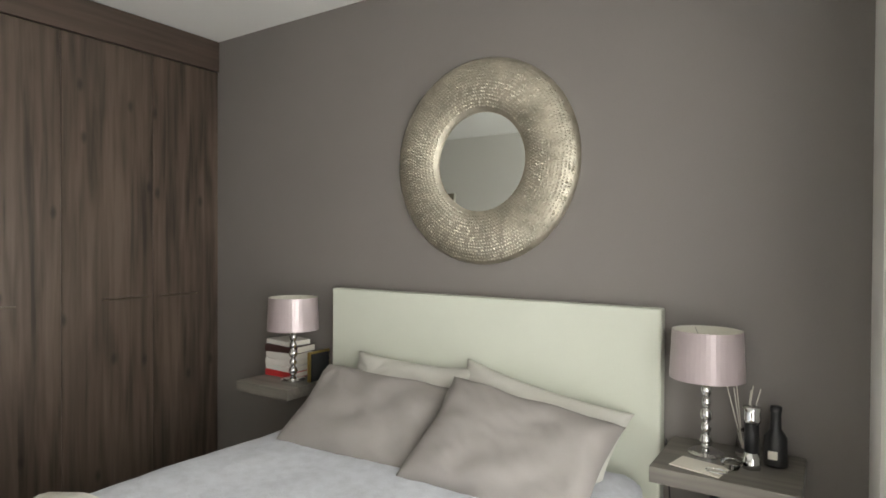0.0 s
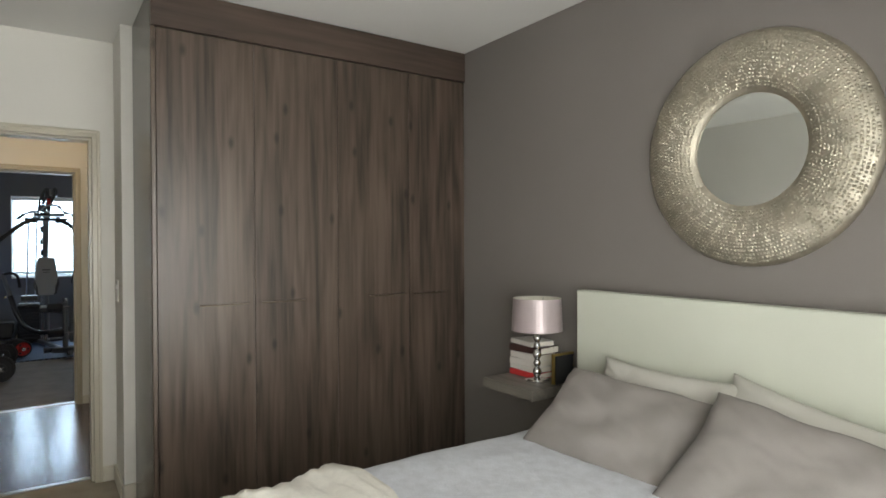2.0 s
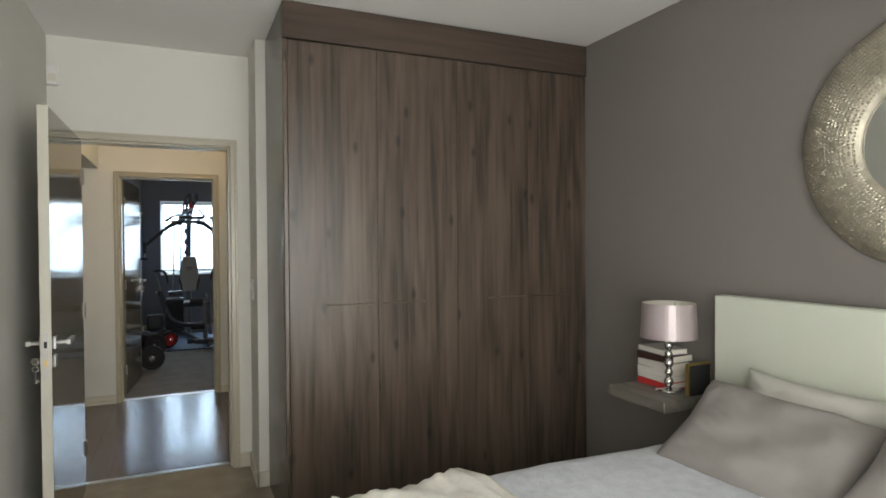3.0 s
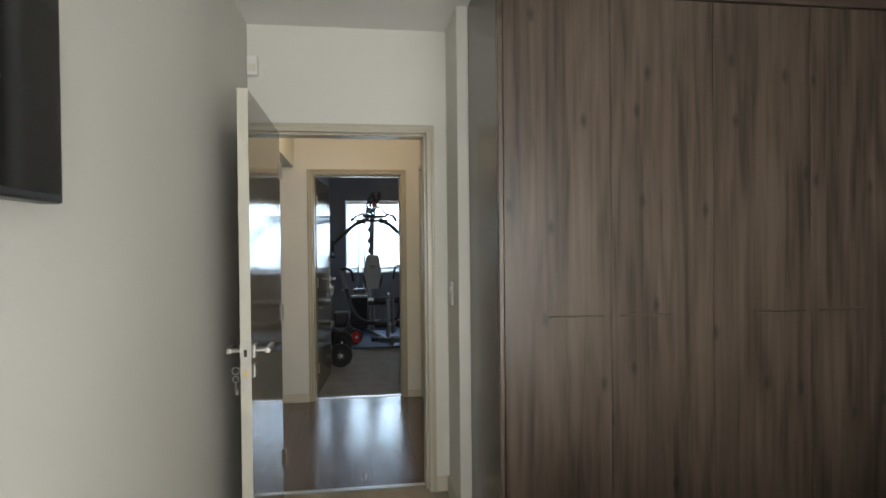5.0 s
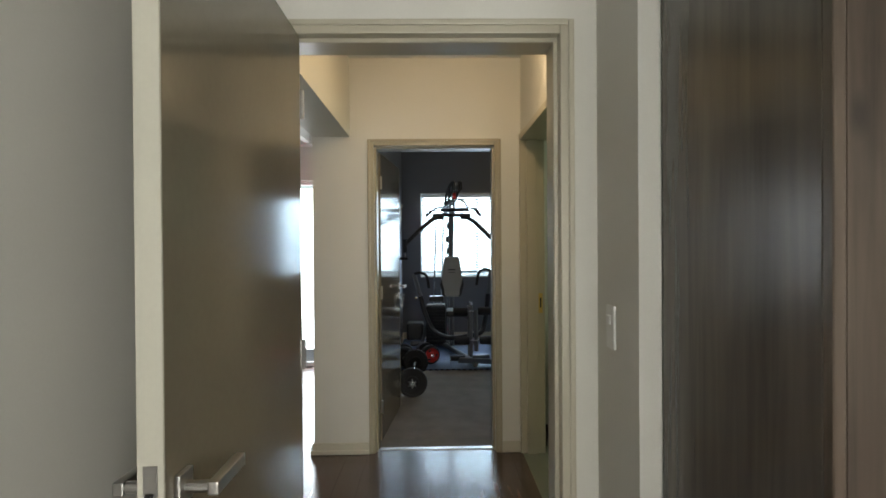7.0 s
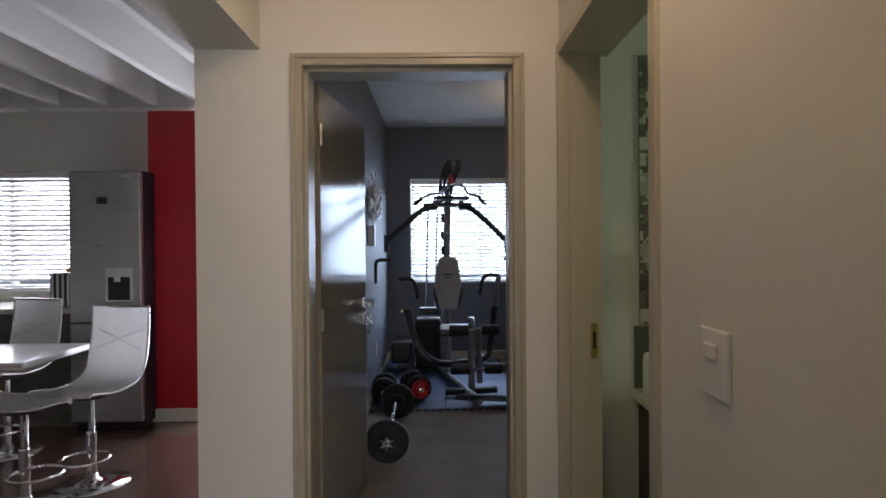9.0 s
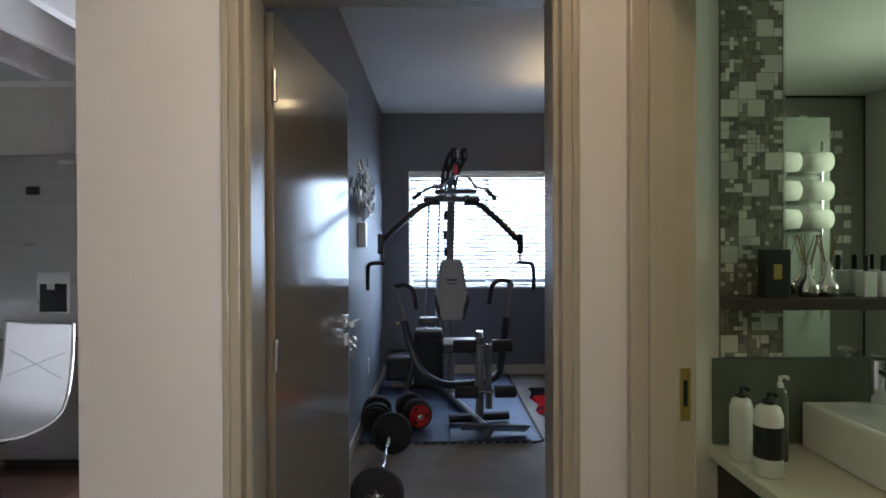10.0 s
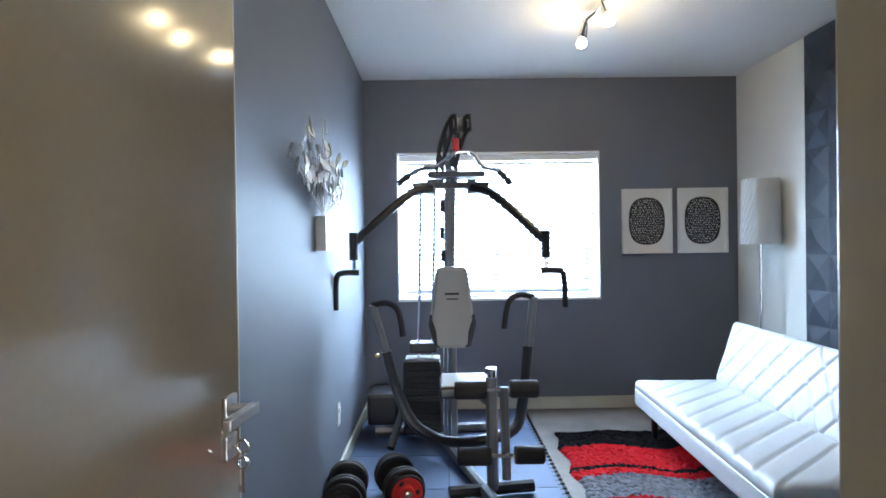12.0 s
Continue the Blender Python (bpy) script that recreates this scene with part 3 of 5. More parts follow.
def window_unit(name, label, x, y0, y1, z0, z1, mullions, transom=None):
    root = thing(name, label, "window", kind="structure")
    f = 0.045
    part("window_frame", solid([(x - 0.03, x + 0.03, y0, y0 + f, z0, z1), (x - 0.03, x + 0.03, y1 - f, y1, z0, z1), (x - 0.03, x + 0.03, y0 + f, y1 - f, z1 - f, z1), (x - 0.03, x + 0.03, y0 + f, y1 - f, z0, z0 + f)]
                               + [(x - 0.026, x + 0.026, m - 0.02, m + 0.02, z0 + f, z1 - f) for m in mullions]), WHITE_GLOSS, root)
    if transom:
        part("transom", box(x - 0.024, x + 0.024, y0 + f, y1 - f, transom - 0.02, transom + 0.02), WHITE_GLOSS, root)
    edges = [y0 + f] + list(mullions) + [y1 - f]
    for a, b in zip(edges, edges[1:]):
        p = part("pane", box(x - 0.003, x + 0.003, a, b, z0 + f, z1 - f), GLASS, root)
        p.visible_shadow = False
    return root


window_unit("window_gym", "white framed gym window in bright daylight", GX - 0.16, WY0, WY1, WZ0, WZ1, [0.64])
structure("window_sill_gym", [(GX - 0.13, GX + 0.012, WY0 + 0.002, WY1 - 0.002, WZ0 - 0.0, WZ0 + 0.018)], WHITE_GLOSS, "white painted window sill", "window sill")
structure("window_reveal_gym", [(GX - 0.13, GX + 0.003, WY0, WY0 + 0.012, WZ0 + 0.018, WZ1), (GX - 0.13, GX + 0.003, WY1 - 0.012, WY1, WZ0 + 0.018, WZ1), (GX - 0.13, GX + 0.003, WY0 + 0.012, WY1 - 0.012, WZ1 - 0.012, WZ1)], WHITE_GLOSS, "white painted window reveal", "window reveal")
blind("gym_blind", "white slatted venetian blind, open, over the gym window", GX - 0.065, WY0 + 0.012, WY1 - 0.012, WZ0 + 0.018, WZ1 - 0.012, 0.042, 0.046, 36)
window_unit("window_kitchen", "white framed kitchen window in bright daylight", -8.98, -4.3, -2.75, 0.99, 2.0, [-3.55], 1.55)
blind("kitchen_blind", "white slatted venetian blind, open, over the kitchen window", -8.90, -4.3, -2.75, 0.99, 2.0, 0.042, 0.046, 36)
window_unit("window_kitchen_door", "white framed glazed door to the outside", -8.95, -1.70, -0.85, 0.0, 2.12, [])
window_unit("window_bedroom", "white framed sliding glass door behind the bed's foot", 0.40, -0.45, 1.90, 0.0, 2.15, [0.72])
# unseen window, added to go with the greenish bathroom lamp
wb = thing("window_bathroom_assumed", "assumed small frosted bathroom window", "window", kind="structure")
part("pane", box(-6.42, -5.58, 3.43, 3.44, 1.42, 2.08), FROSTED, wb).visible_shadow = False
part("window_frame", solid([(-6.42, -6.38, 3.42, 3.46, 1.42, 2.08), (-5.62, -5.58, 3.42, 3.46, 1.42, 2.08)]), WHITE_GLOSS, wb)

# curtain at the sliding door
bm = bmesh.new()
n = 44
lines = []
for i in range(n + 1):
    y = 1.58 + 0.30 * i / n
    x = 0.285 + 0.026 * math.sin(i * 1.15) + 0.008 * math.sin(i * 2.7)
    lines.append([bm.verts.new((x + 0.006 * math.sin(i + z * 3), y, z)) for z in (0.02, 0.6, 1.2, 1.7, 2.10)])
for a, b in zip(lines, lines[1:]):
    for k in range(4):
        bm.faces.new((a[k], b[k], b[k + 1], a[k + 1]))
bmesh.ops.solidify(bm, geom=bm.faces[:], thickness=0.003)
cur = thing("curtain", "silver-grey patterned curtain gathered at the glass door", "curtain")
part("cloth", bm, CURTAIN, cur, smooth=True)
part("rod", tube([(0.285, -0.448, 2.115), (0.285, 1.898, 2.115)], 0.010, 12), CHROME, cur)
for y in (-0.40, 1.55):
    part("bracket", tube([(0.285, y, 2.115), (0.285, y, 2.15)], 0.006, 8), CHROME, cur)

# ---- bedroom things ----
WX, WY = -2.975, 0.572
wardrobe = thing("wardrobe", "tall built-in wardrobe in brown-grey wood grain", "wardrobe")
part("carcass", solid([(-3.60, WX - 0.022, WY + 0.02, YN - 0.004, 0.0, 2.430)]), WARD_SIDE, wardrobe)
part("side_panel", box(-3.605, WX - 0.02, WY, WY + 0.019, 0, H1 - 0.004, 0.002, 1), WARD_SIDE, wardrobe, "darker smooth wooden side panel")
part("edge_post", box(WX - 0.02, WX + 0.004, WY, WY + 0.020, 0, 2.432, 0.002, 1), WARD_WOOD, wardrobe)
part("cornice", box(WX - 0.03, WX + 0.012, WY + 0.001, YN - 0.004, 2.434, H1 - 0.004, 0.002, 1), WARD_CORNICE, wardrobe, "level-grained wooden cornice panel")
part("plinth", box(WX - 0.04, WX - 0.025, WY + 0.02, YN - 0.004, 0, 0.07), WARD_SIDE, wardrobe)
seams = [WY + 0.022, 1.050, 1.508, 1.970, YN - 0.006]
pulls = [(0.780, 1.015), (1.085, 1.312), (1.698, 1.935), (2.005, 2.235)]
for (a, b), (p, q) in zip(zip(seams, seams[1:]), pulls):
    d = part("door", box(WX - 0.02, WX, a + 0.0008, b - 0.0008, 0.072, 2.430, 0.0012, 1), WARD_WOOD, wardrobe)
    bm = box(WX, WX + 0.012, p, q, 1.1125, 1.1155, 0.001, 1)
    add_box(bm, WX + 0.009, WX + 0.012, p, q, 1.1085, 1.1125, 0.001, 1)
    part("handle", bm, PULL, d, "slim metal lip pull")


def cushion(w, h, t, seed, pinch=0.20, n=48):
    """A filled pillow lying in the local xy plane, with pulled corners and creases."""
    rnd = random.Random(seed)
    ph = [rnd.uniform(0, 6.28) for _ in range(8)]
    bm = bmesh.new()
    sheets = []
    for s in (1, -1):
        grid = []
        for j in range(n + 1):
            row = []
            for i in range(n + 1):
                u, v = 2 * i / n - 1, 2 * j / n - 1
                edge = max(0.0, (1 - u ** 4) * (1 - v ** 4)) ** 0.5
                px = u * w / 2 * (1 - pinch * 0.5 * (1 - v * v) * abs(u) ** 3)
                py = v * h / 2 * (1 - pinch * 0.5 * (1 - u * u) * abs(v) ** 3)
                crease = 0.004 * math.sin(5 * u + 3 * v + ph[0]) + 0.004 * math.sin(-7 * u + 6 * v + ph[1]) + 0.002 * math.sin(13 * u + 4 * v + ph[2]) + 0.010 * noise.noise(Vector((u * 3 + ph[6], v * 3, ph[7]))) + 0.007 * abs(noise.noise(Vector((u * 5 + v * 4 + ph[6], v * 2.5 - u * 2, ph[7]))))
                rays = 0.006 * math.sin(9 * math.atan2(v - ph[3] / 7, u + ph[4] / 7) + ph[5]) * min(1, abs(u * v) * 2)
                z = s * (t / 2 * edge + (crease + rays) * edge)
                row.append(bm.verts.new((px, py, z)))
            grid.append(row)
        sheets.append(grid)
    for g, flip in ((sheets[0], False), (sheets[1], True)):
        for j in range(n):
            for i in range(n):
                f = (g[j][i], g[j][i + 1], g[j + 1][i + 1], g[j + 1][i])
                bm.faces.new(f[::-1] if flip else f)
    bmesh.ops.remove_doubles(bm, verts=bm.verts[:], dist=0.0005)
    return bm


# bed
BX0, BX1, BY0, BY1, BZ = -1.90, -0.42, 0.28, 2.29, 0.60
bed = thing("bed", "double bed with pale blue-grey quilted bedspread and cream headboard", "bed")
part("base", box(BX0 + 0.04, BX1 - 0.04, BY0 + 0.05, BY1, 0.05, 0.34, 0.02), PILLOW_GREY, bed)
part("mattress", box(BX0 + 0.02, BX1 - 0.02, BY0 + 0.03, BY1, 0.34, 0.575, 0.04, 3), PILLOW_WHITE, bed)
for x in (BX0 + 0.1, BX1 - 0.1):
    for y in (BY0 + 0.15, BY1 - 0.15):
        part("leg", lathe([(0.022, 0), (0.028, 0.05)], (x, y, 0), 12), BLACK, bed)
hb = part("headboard", box(-1.955, -0.365, 2.305, 2.372, 0.30, 1.185, 0.012, 3), HEAD_LEATHER, bed, "cream leatherette headboard")
part("headboard_back", box(-1.945, -0.375, 2.372, 2.384, 0.30, 1.175, 0.002), BLACK, hb)
bm = bmesh.new()
nx, ny = 64, 84
top = []
for j in range(ny + 1):
    row = []
    for i in range(nx + 1):
        u, v = i / nx, j / ny
        s = (u - 0.5) * (BX1 - BX0 + 0.62)
        half = (BX1 - BX0) / 2
        over = max(0, abs(s) - half)
        x = (BX0 + BX1) / 2 + math.copysign(min(abs(s), half + 0.02 * (1 - math.exp(-over * 30))), s)
        yv = BY0 - 0.30 + v * (BY1 - 0.06 - BY0 + 0.30)
        overy = max(0, BY0 - yv)
        y = max(yv, BY0 - 0.02)
        z = BZ - over * 0.98 - overy * 0.98 - 0.014 * math.exp(-((abs(s) - half) / 0.03) ** 2)
        w = noise.noise(Vector((s * 3.1, yv * 3.1, 0.3))) * 0.010 + noise.noise(Vector((s * 9, yv * 8, 4.1))) * 0.005 + 0.0018 * math.sin(yv * 95) * math.sin(s * 70)
        row.append(bm.verts.new((x + (0.6 * w if over > 0.02 else 0), y, max(0.22, z + w))))
    top.append(row)
for a, b in zip(top, top[1:]):
    for i in range(nx):
        bm.faces.new((a[i], a[i + 1], b[i + 1], b[i]))
spread = part("bedspread", bm, BED_LINEN, None, smooth=True)
tagged(spread, "pale blue-grey quilted bedspread covering the bed", "bedspread")

for y, z0, z1, x in ((2.31, 0.10, 0.725, -0.345), (2.31, 0.10, 0.725, -1.972)):
    cord = part("lamp_cord", tube(curve_pts([(x, y, z1), (x - 0.006, y + 0.03, z1 - 0.05), (x + 0.004, y + 0.05, 0.45), (x, y + 0.055, z0)], 6), 0.003, 6), BLACK, None)
    tagged(cord, "thin black lamp cord hanging by the headboard", "cord", "lamp cords")

# folded throw near the foot
bm = bmesh.new()
rows = []
for j in range(31):
    row = []
    for i in range(41):
        u, v = i / 40, j / 30
        x = BX0 - 0.02 + 0.86 * u + 0.05 * math.sin(v * 4)
        y = 0.52 + 0.50 * v + 0.05 * math.sin(u * 5) + 0.05 * u
        zz = BZ + 0.014 + 0.020 * noise.noise(Vector((u * 7, v * 5, 2.0))) + 0.010 * abs(math.sin(v * 26 + 2 * math.sin(u * 6))) + 0.02 * math.exp(-((v - 0.86) / 0.12) ** 2 - ((u - 0.35) / 0.3) ** 2)
        row.append(bm.verts.new((x, y, zz - (0.03 if i in (0, 40) or j in (0, 30) else 0))))
    rows.append(row)
for a, b in zip(rows, rows[1:]):
    for i in range(40):
        bm.faces.new((a[i], a[i + 1], b[i + 1], b[i]))
tagged(part("throw_blanket", bm, THROW, None, smooth=True), "cream ribbed throw rumpled on the bed's foot", "blanket")


def pillow(w, h, t, m, material, seed, label, group):
    ob = part("pillow", cushion(w, h, t, seed), material, None, smooth=True)
    ob.matrix_world = m
    return tagged(ob, label, "pillow", group)


pillow(0.70, 0.42, 0.15, pose(-1.39, 2.195, 0.700, 70, 0, 0), PILLOW_WHITE, 3, "off-white pillow leaning against the cream headboard", "white pillows on the bed")
pillow(0.72, 0.42, 0.17, pose(-0.83, 2.175, 0.685, 62, 9, -3), PILLOW_WHITE, 8, "off-white pillow slumped against the cream headboard", "white pillows on the bed")
pillow(0.72, 0.45, 0.18, pose(-1.445, 1.985, 0.690, 39, 3, 4), PILLOW_GREY, 5, "taupe cotton pillow propped on a white pillow", "grey pillows on the bed")
pillow(0.68, 0.47, 0.20, pose(-0.790, 1.960, 0.690, 39, 8, 3), PILLOW_GREY, 12, "taupe cotton pillow lying over the white pillow", "grey pillows on the bed")

# round mirror
C = Vector((-1.137, YN, 1.768))
rm = thing("round_mirror", "round wall mirror in a wide hammered champagne metal ring", "mirror")
bm = bmesh.new()
prof = [(0.446, 0.004), (0.445, 0.014), (0.430, 0.032), (0.388, 0.052), (0.34, 0.062), (0.30, 0.062), (0.262, 0.054), (0.232, 0.040), (0.220, 0.028), (0.214, 0.026)]
sides = 180
rings = []
for ri, (r, d) in enumerate(prof):
    ring = []
    for k in range(sides):
        a = 2 * math.pi * k / sides
        rr = r
        dd = d + (0.0022 * math.sin(k * 1.4) * math.sin(ri * 2.2) if 1 < ri < 8 else 0)
        ring.append(bm.verts.new((C.x + rr * math.cos(a), C.y - dd, C.z + rr * math.sin(a))))
    rings.append(ring)
for a, b in zip(rings, rings[1:]):
    for k in range(sides):
        bm.faces.new((a[k], b[k], b[(k + 1) % sides], a[(k + 1) % sides]))
part("ring", bm, HAMMERED, rm, "hammered champagne metal ring", smooth=True)
def ring_height(r):
    """How far the ring stands off the wall at radius r."""
    return float(np.interp(r, [p[0] for p in prof[::-1]], [p[1] for p in prof[::-1]]))


bm = bmesh.new()
rnd = random.Random(21)
for ring in range(15):
    r0 = 0.236 + 0.0137 * ring
    count = int(2 * math.pi * r0 / 0.0135)
    for k in range(count):
        # shallow hammered scales, each tipped its own way
        a = 2 * math.pi * (k + 0.5 * (ring % 2) + rnd.uniform(-0.12, 0.12)) / count
        c = Vector((C.x + r0 * math.cos(a), C.y - ring_height(r0), C.z + r0 * math.sin(a)))
        along, out = Vector((-math.sin(a), 0, math.cos(a))), Vector((math.cos(a), 0, math.sin(a)))
        slope = (ring_height(r0 + 0.006) - ring_height(r0 - 0.006)) / 0.012
        out = (out + Vector((0, -slope, 0))).normalized()
        face = along.cross(out) * (1 if along.cross(out).y < 0 else -1)
        tip = bm.verts.new(c + face * rnd.uniform(0.0022, 0.0042) + along * rnd.uniform(-0.002, 0.002) + out * rnd.uniform(-0.002, 0.002))
        vs = [bm.verts.new(c + along * (0.0058 * p) + out * (0.0060 * q) - face * 0.001) for p, q in ((1, 1), (-1, 1), (-1, -1), (1, -1))]
        for q in range(4):
            bm.faces.new((vs[q], vs[(q + 1) % 4], tip))
bmesh.ops.recalc_face_normals(bm, faces=bm.faces[:])
tagged(part("embossing", bm, HAMMERED, rm), kind="stuff")
part("mirror_glass", lathe([(0.216, 0.0), (0.216, 0.006)], (0, 0, 0), 64, pose(C.x, C.y - 0.016, C.z, 88.7, 0, 0)), MIRROR, rm, "round mirror glass")
part("rim", tube([(C.x + 0.215 * math.cos(a), C.y - 0.022, C.z + 0.215 * math.sin(a)) for a in [2 * math.pi * k / 64 for k in range(65)]], 0.003, 6), HAMMERED, rm)


def wall_shelf(x0, x1, label):
    s = thing("bedside_shelf", label, "shelf", "bedside shelves")
    part("board", box(x0, x1, 2.03, YN - 0.001, 0.672, 0.722, 0.003), SHELF, s)
    part("bracket", box(x0 + 0.1, x1 - 0.1, YN - 0.02, YN - 0.001, 0.64, 0.6715), SHELF, s)


wall_shelf(-2.34, -1.975, "grey wooden floating bedside shelf with lamp and books")
wall_shelf(-0.335, 0.075, "grey wooden floating bedside shelf with lamp and bottles")


def table_lamp(m, group):
    lamp = thing("table_lamp", "table lamp with mauve satin drum shade and chrome ball stem", "lamp", group, m=m)
    part("base", lathe([(0.062, 0), (0.062, 0.006), (0.05, 0.012), (0.02, 0.016), (0.012, 0.02)], sides=28), CHROME, lamp, "round chrome base", smooth=False)
    z = 0.02
    for r in (0.023, 0.019, 0.023, 0.018, 0.021, 0.016):
        part("stem_ball", lathe([(0.009, z), (r * 0.75, z + r * 0.32), (r, z + r), (r * 0.75, z + r * 1.68), (0.009, z + 2 * r)], sides=18), CHROME, lamp, "polished chrome ball", smooth=True)
        z += 2 * r - 0.001
    part("socket", tube([(0, 0, z), (0, 0, z + 0.06)], 0.009, 10), CHROME, lamp)
    bm = bmesh.new()
    prof = [(0.128, 0.240), (0.120, 0.392), (0.118, 0.392), (0.126, 0.240)]
    rings = [[bm.verts.new((r * math.cos(2 * math.pi * k / 48), r * math.sin(2 * math.pi * k / 48), zz)) for k in range(48)] for r, zz in prof]
    for a in range(4):
        A, B = rings[a], rings[(a + 1) % 4]
        for k in range(48):
            f = bm.faces.new((A[k], A[(k + 1) % 48], B[(k + 1) % 48], B[k]))
            f.material_index = 0 if a in (0, 3) else 1
    sh = part("shade", bm, (SATIN, SHADE_LINING), lamp, "mauve satin drum shade", smooth=False)
    bm = bmesh.new()
    for k in range(3):
        a = 2 * math.pi * k / 3
        add_tube(bm, [(0, 0, z + 0.06), (0.119 * math.cos(a), 0.119 * math.sin(a), 0.385)], 0.0018, 6)
    part("spider", bm, CHROME, sh)
    return lamp


lamp1 = table_lamp(pose(-2.12, 2.20, 0.722), "bedside lamps")
lamp1.scale = (1.0, 1.0, 1.06)
lamp2 = table_lamp(pose(-0.205, 2.245, 0.722), "bedside lamps")
lamp2.scale = (0.91, 0.91, 1.05)


def book(x0, x1, y0, y1, z0, z1, cover, angle, label):
    cx, cy = (x0 + x1) / 2, (y0 + y1) / 2
    b = thing("book", label, "book", "books on the bedside shelf", m=pose(cx, cy, z0, 0, 0, angle))
    w, d, h = (x1 - x0) / 2, (y1 - y0) / 2, z1 - z0
    part("pages", box(-w + 0.003, w - 0.002, -d + 0.004, d - 0.003, 0.003, h - 0.003), PAPER, b)
    part("cover", solid([(-w, w, -d - 0.0015, d, 0, 0.0028), (-w, w, -d - 0.0015, d, h - 0.0028, h), (-w, w, -d - 0.0025, -d + 0.001, 0.0028, h - 0.0028)]), cover, b)
    return b


z = 0.722
for h, cov, ang, wd, lab in ((0.030, BOOK_RED, 4, 0.20, "thick red paperback lying flat"), (0.026, BOOK_WHITE, -3, 0.195, "white paperback lying flat"), (0.032, BOOK_WHITE, 2, 0.19, "thick white book lying flat"),
                             (0.034, BOOK_WHITE, -5, 0.20, "thick white book lying flat"), (0.036, BOOK_DARK, 6, 0.215, "dark maroon hardback lying flat"), (0.024, BOOK_WHITE, -8, 0.19, "white book on top of the stack")):
    book(-2.33, -2.33 + wd, 2.205, 2.345, z + 0.0005, z + h, cov, ang, lab)
    z += h + 0.0008
ph = thing("photo_frame", "small gilt picture frame standing beside the headboard", "picture frame")
part("frame", box(-2.02, -2.005, 2.20, 2.34, 0.7225, 0.87, 0.003), BRASS, ph)
part("backing", box(-2.0045, -1.998, 2.21, 2.33, 0.725, 0.86), BLACK, ph)

bottle = thing("spray_bottle", "black and silver bottle with a silver cap", "bottle")
part("body", lathe([(0.026, 0), (0.027, 0.01), (0.021, 0.05)], (-0.065, 2.19, 0.723), 20), CHROME, bottle, smooth=True)
part("sleeve", lathe([(0.021, 0.05), (0.020, 0.14)], (-0.065, 2.19, 0.723), 20), BLACK, bottle, smooth=True)
part("cap", lathe([(0.024, 0.141), (0.026, 0.155), (0.024, 0.175), (0.027, 0.19)], (-0.065, 2.19, 0.723), 20), CHROME, bottle, smooth=True)
bottle = thing("dark_bottle", "tall dark bottle with a small pale label", "bottle")
part("body", lathe([(0.033, 0), (0.034, 0.01), (0.033, 0.09), (0.016, 0.115), (0.015, 0.165), (0.017, 0.17), (0.017, 0.185)], (-0.005, 2.26, 0.723), 20), BLACK, bottle, smooth=True)
part("label", box(-0.023, 0.003, 2.222, 2.226, 0.75, 0.775), PAPER, bottle)
bottle = thing("reed_vase", "clear glass vase with pale reeds", "vase")
part("vase", lathe([(0.022, 0), (0.024, 0.01), (0.018, 0.07), (0.012, 0.09)], (-0.10, 2.29, 0.723), 16), GLASS, bottle, smooth=True)
bm = bmesh.new()
for k in range(6):
    a = k * 1.05
    add_tube(bm, [(-0.10, 2.29, 0.75), (-0.10 + 0.05 * math.cos(a), 2.29 + 0.04 * math.sin(a), 0.95)], 0.0018, 5)
part("reeds", bm, PAPER, bottle)
card = part("paper_note", box(-0.075, 0.075, -0.05, 0.05, 0, 0.003), PAPER, None)
card.matrix_world = pose(-0.20, 2.11, 0.7225, 0, 0, -12)
tagged(card, "cream paper card under the lamp", "paper")
gl = part("spectacle_frame", tube([(-0.02 + 0.03 * math.cos(a), 0.018 * math.sin(a), 0.003) for a in [2 * math.pi * k / 20 for k in range(21)]], 0.002, 6), CHROME, None)
gl.matrix_world = pose(-0.13, 2.09, 0.724)
tagged(gl, "thin metal wire loop lying on the shelf", "trinket")
jar = thing("glass_dish", "small clear glass dish on the shelf", "dish")
part("bowl", lathe([(0.02, 0), (0.034, 0.02), (0.031, 0.022), (0.018, 0.004)], (-0.115, 2.15, 0.723), 20), GLASS, jar, smooth=True)

# assumed piece: a black box filling the dark area below the shelf
ped = thing("assumed_pedestal", "assumed low black pedestal under the bedside shelf", "pedestal")
part("body", box(-0.18, 0.05, 2.06, 2.36, 0.02, 0.62, 0.006), BLACK, ped)
part("drawer_front", box(-0.175, 0.045, 2.052, 2.0595, 0.33, 0.61, 0.003), BLACK, ped)
part("plinth", box(-0.17, 0.04, 2.08, 2.35, 0, 0.02), BLACK, ped)

# television on the south wall
tv = thing("television", "flat black television hung on the off-white wall", "television")
part("body", box(-1.77, -0.75, YS + 0.035, YS + 0.075, 1.50, 2.10, 0.006), BLACK, tv)
part("screen", box(-1.755, -0.765, YS + 0.0752, YS + 0.0775, 1.515, 2.085), SCREEN, tv, "dark glossy screen")
part("wall_mount", box(-1.4, -1.1, YS + 0.0005, YS + 0.035, 1.65, 1.95), BLACK, tv)

pir = thing("motion_detector", "small white alarm detector high in the corner", "detector")
part("case", box(XD + 0.001, XD + 0.045, YS + 0.004, YS + 0.062, 2.33, 2.44, 0.010, 3), WHITE_GLOSS, pir)
part("lens", box(XD + 0.0452, XD + 0.048, YS + 0.014, YS + 0.052, 2.35, 2.39, 0.001), SHADE_LINING, pir)


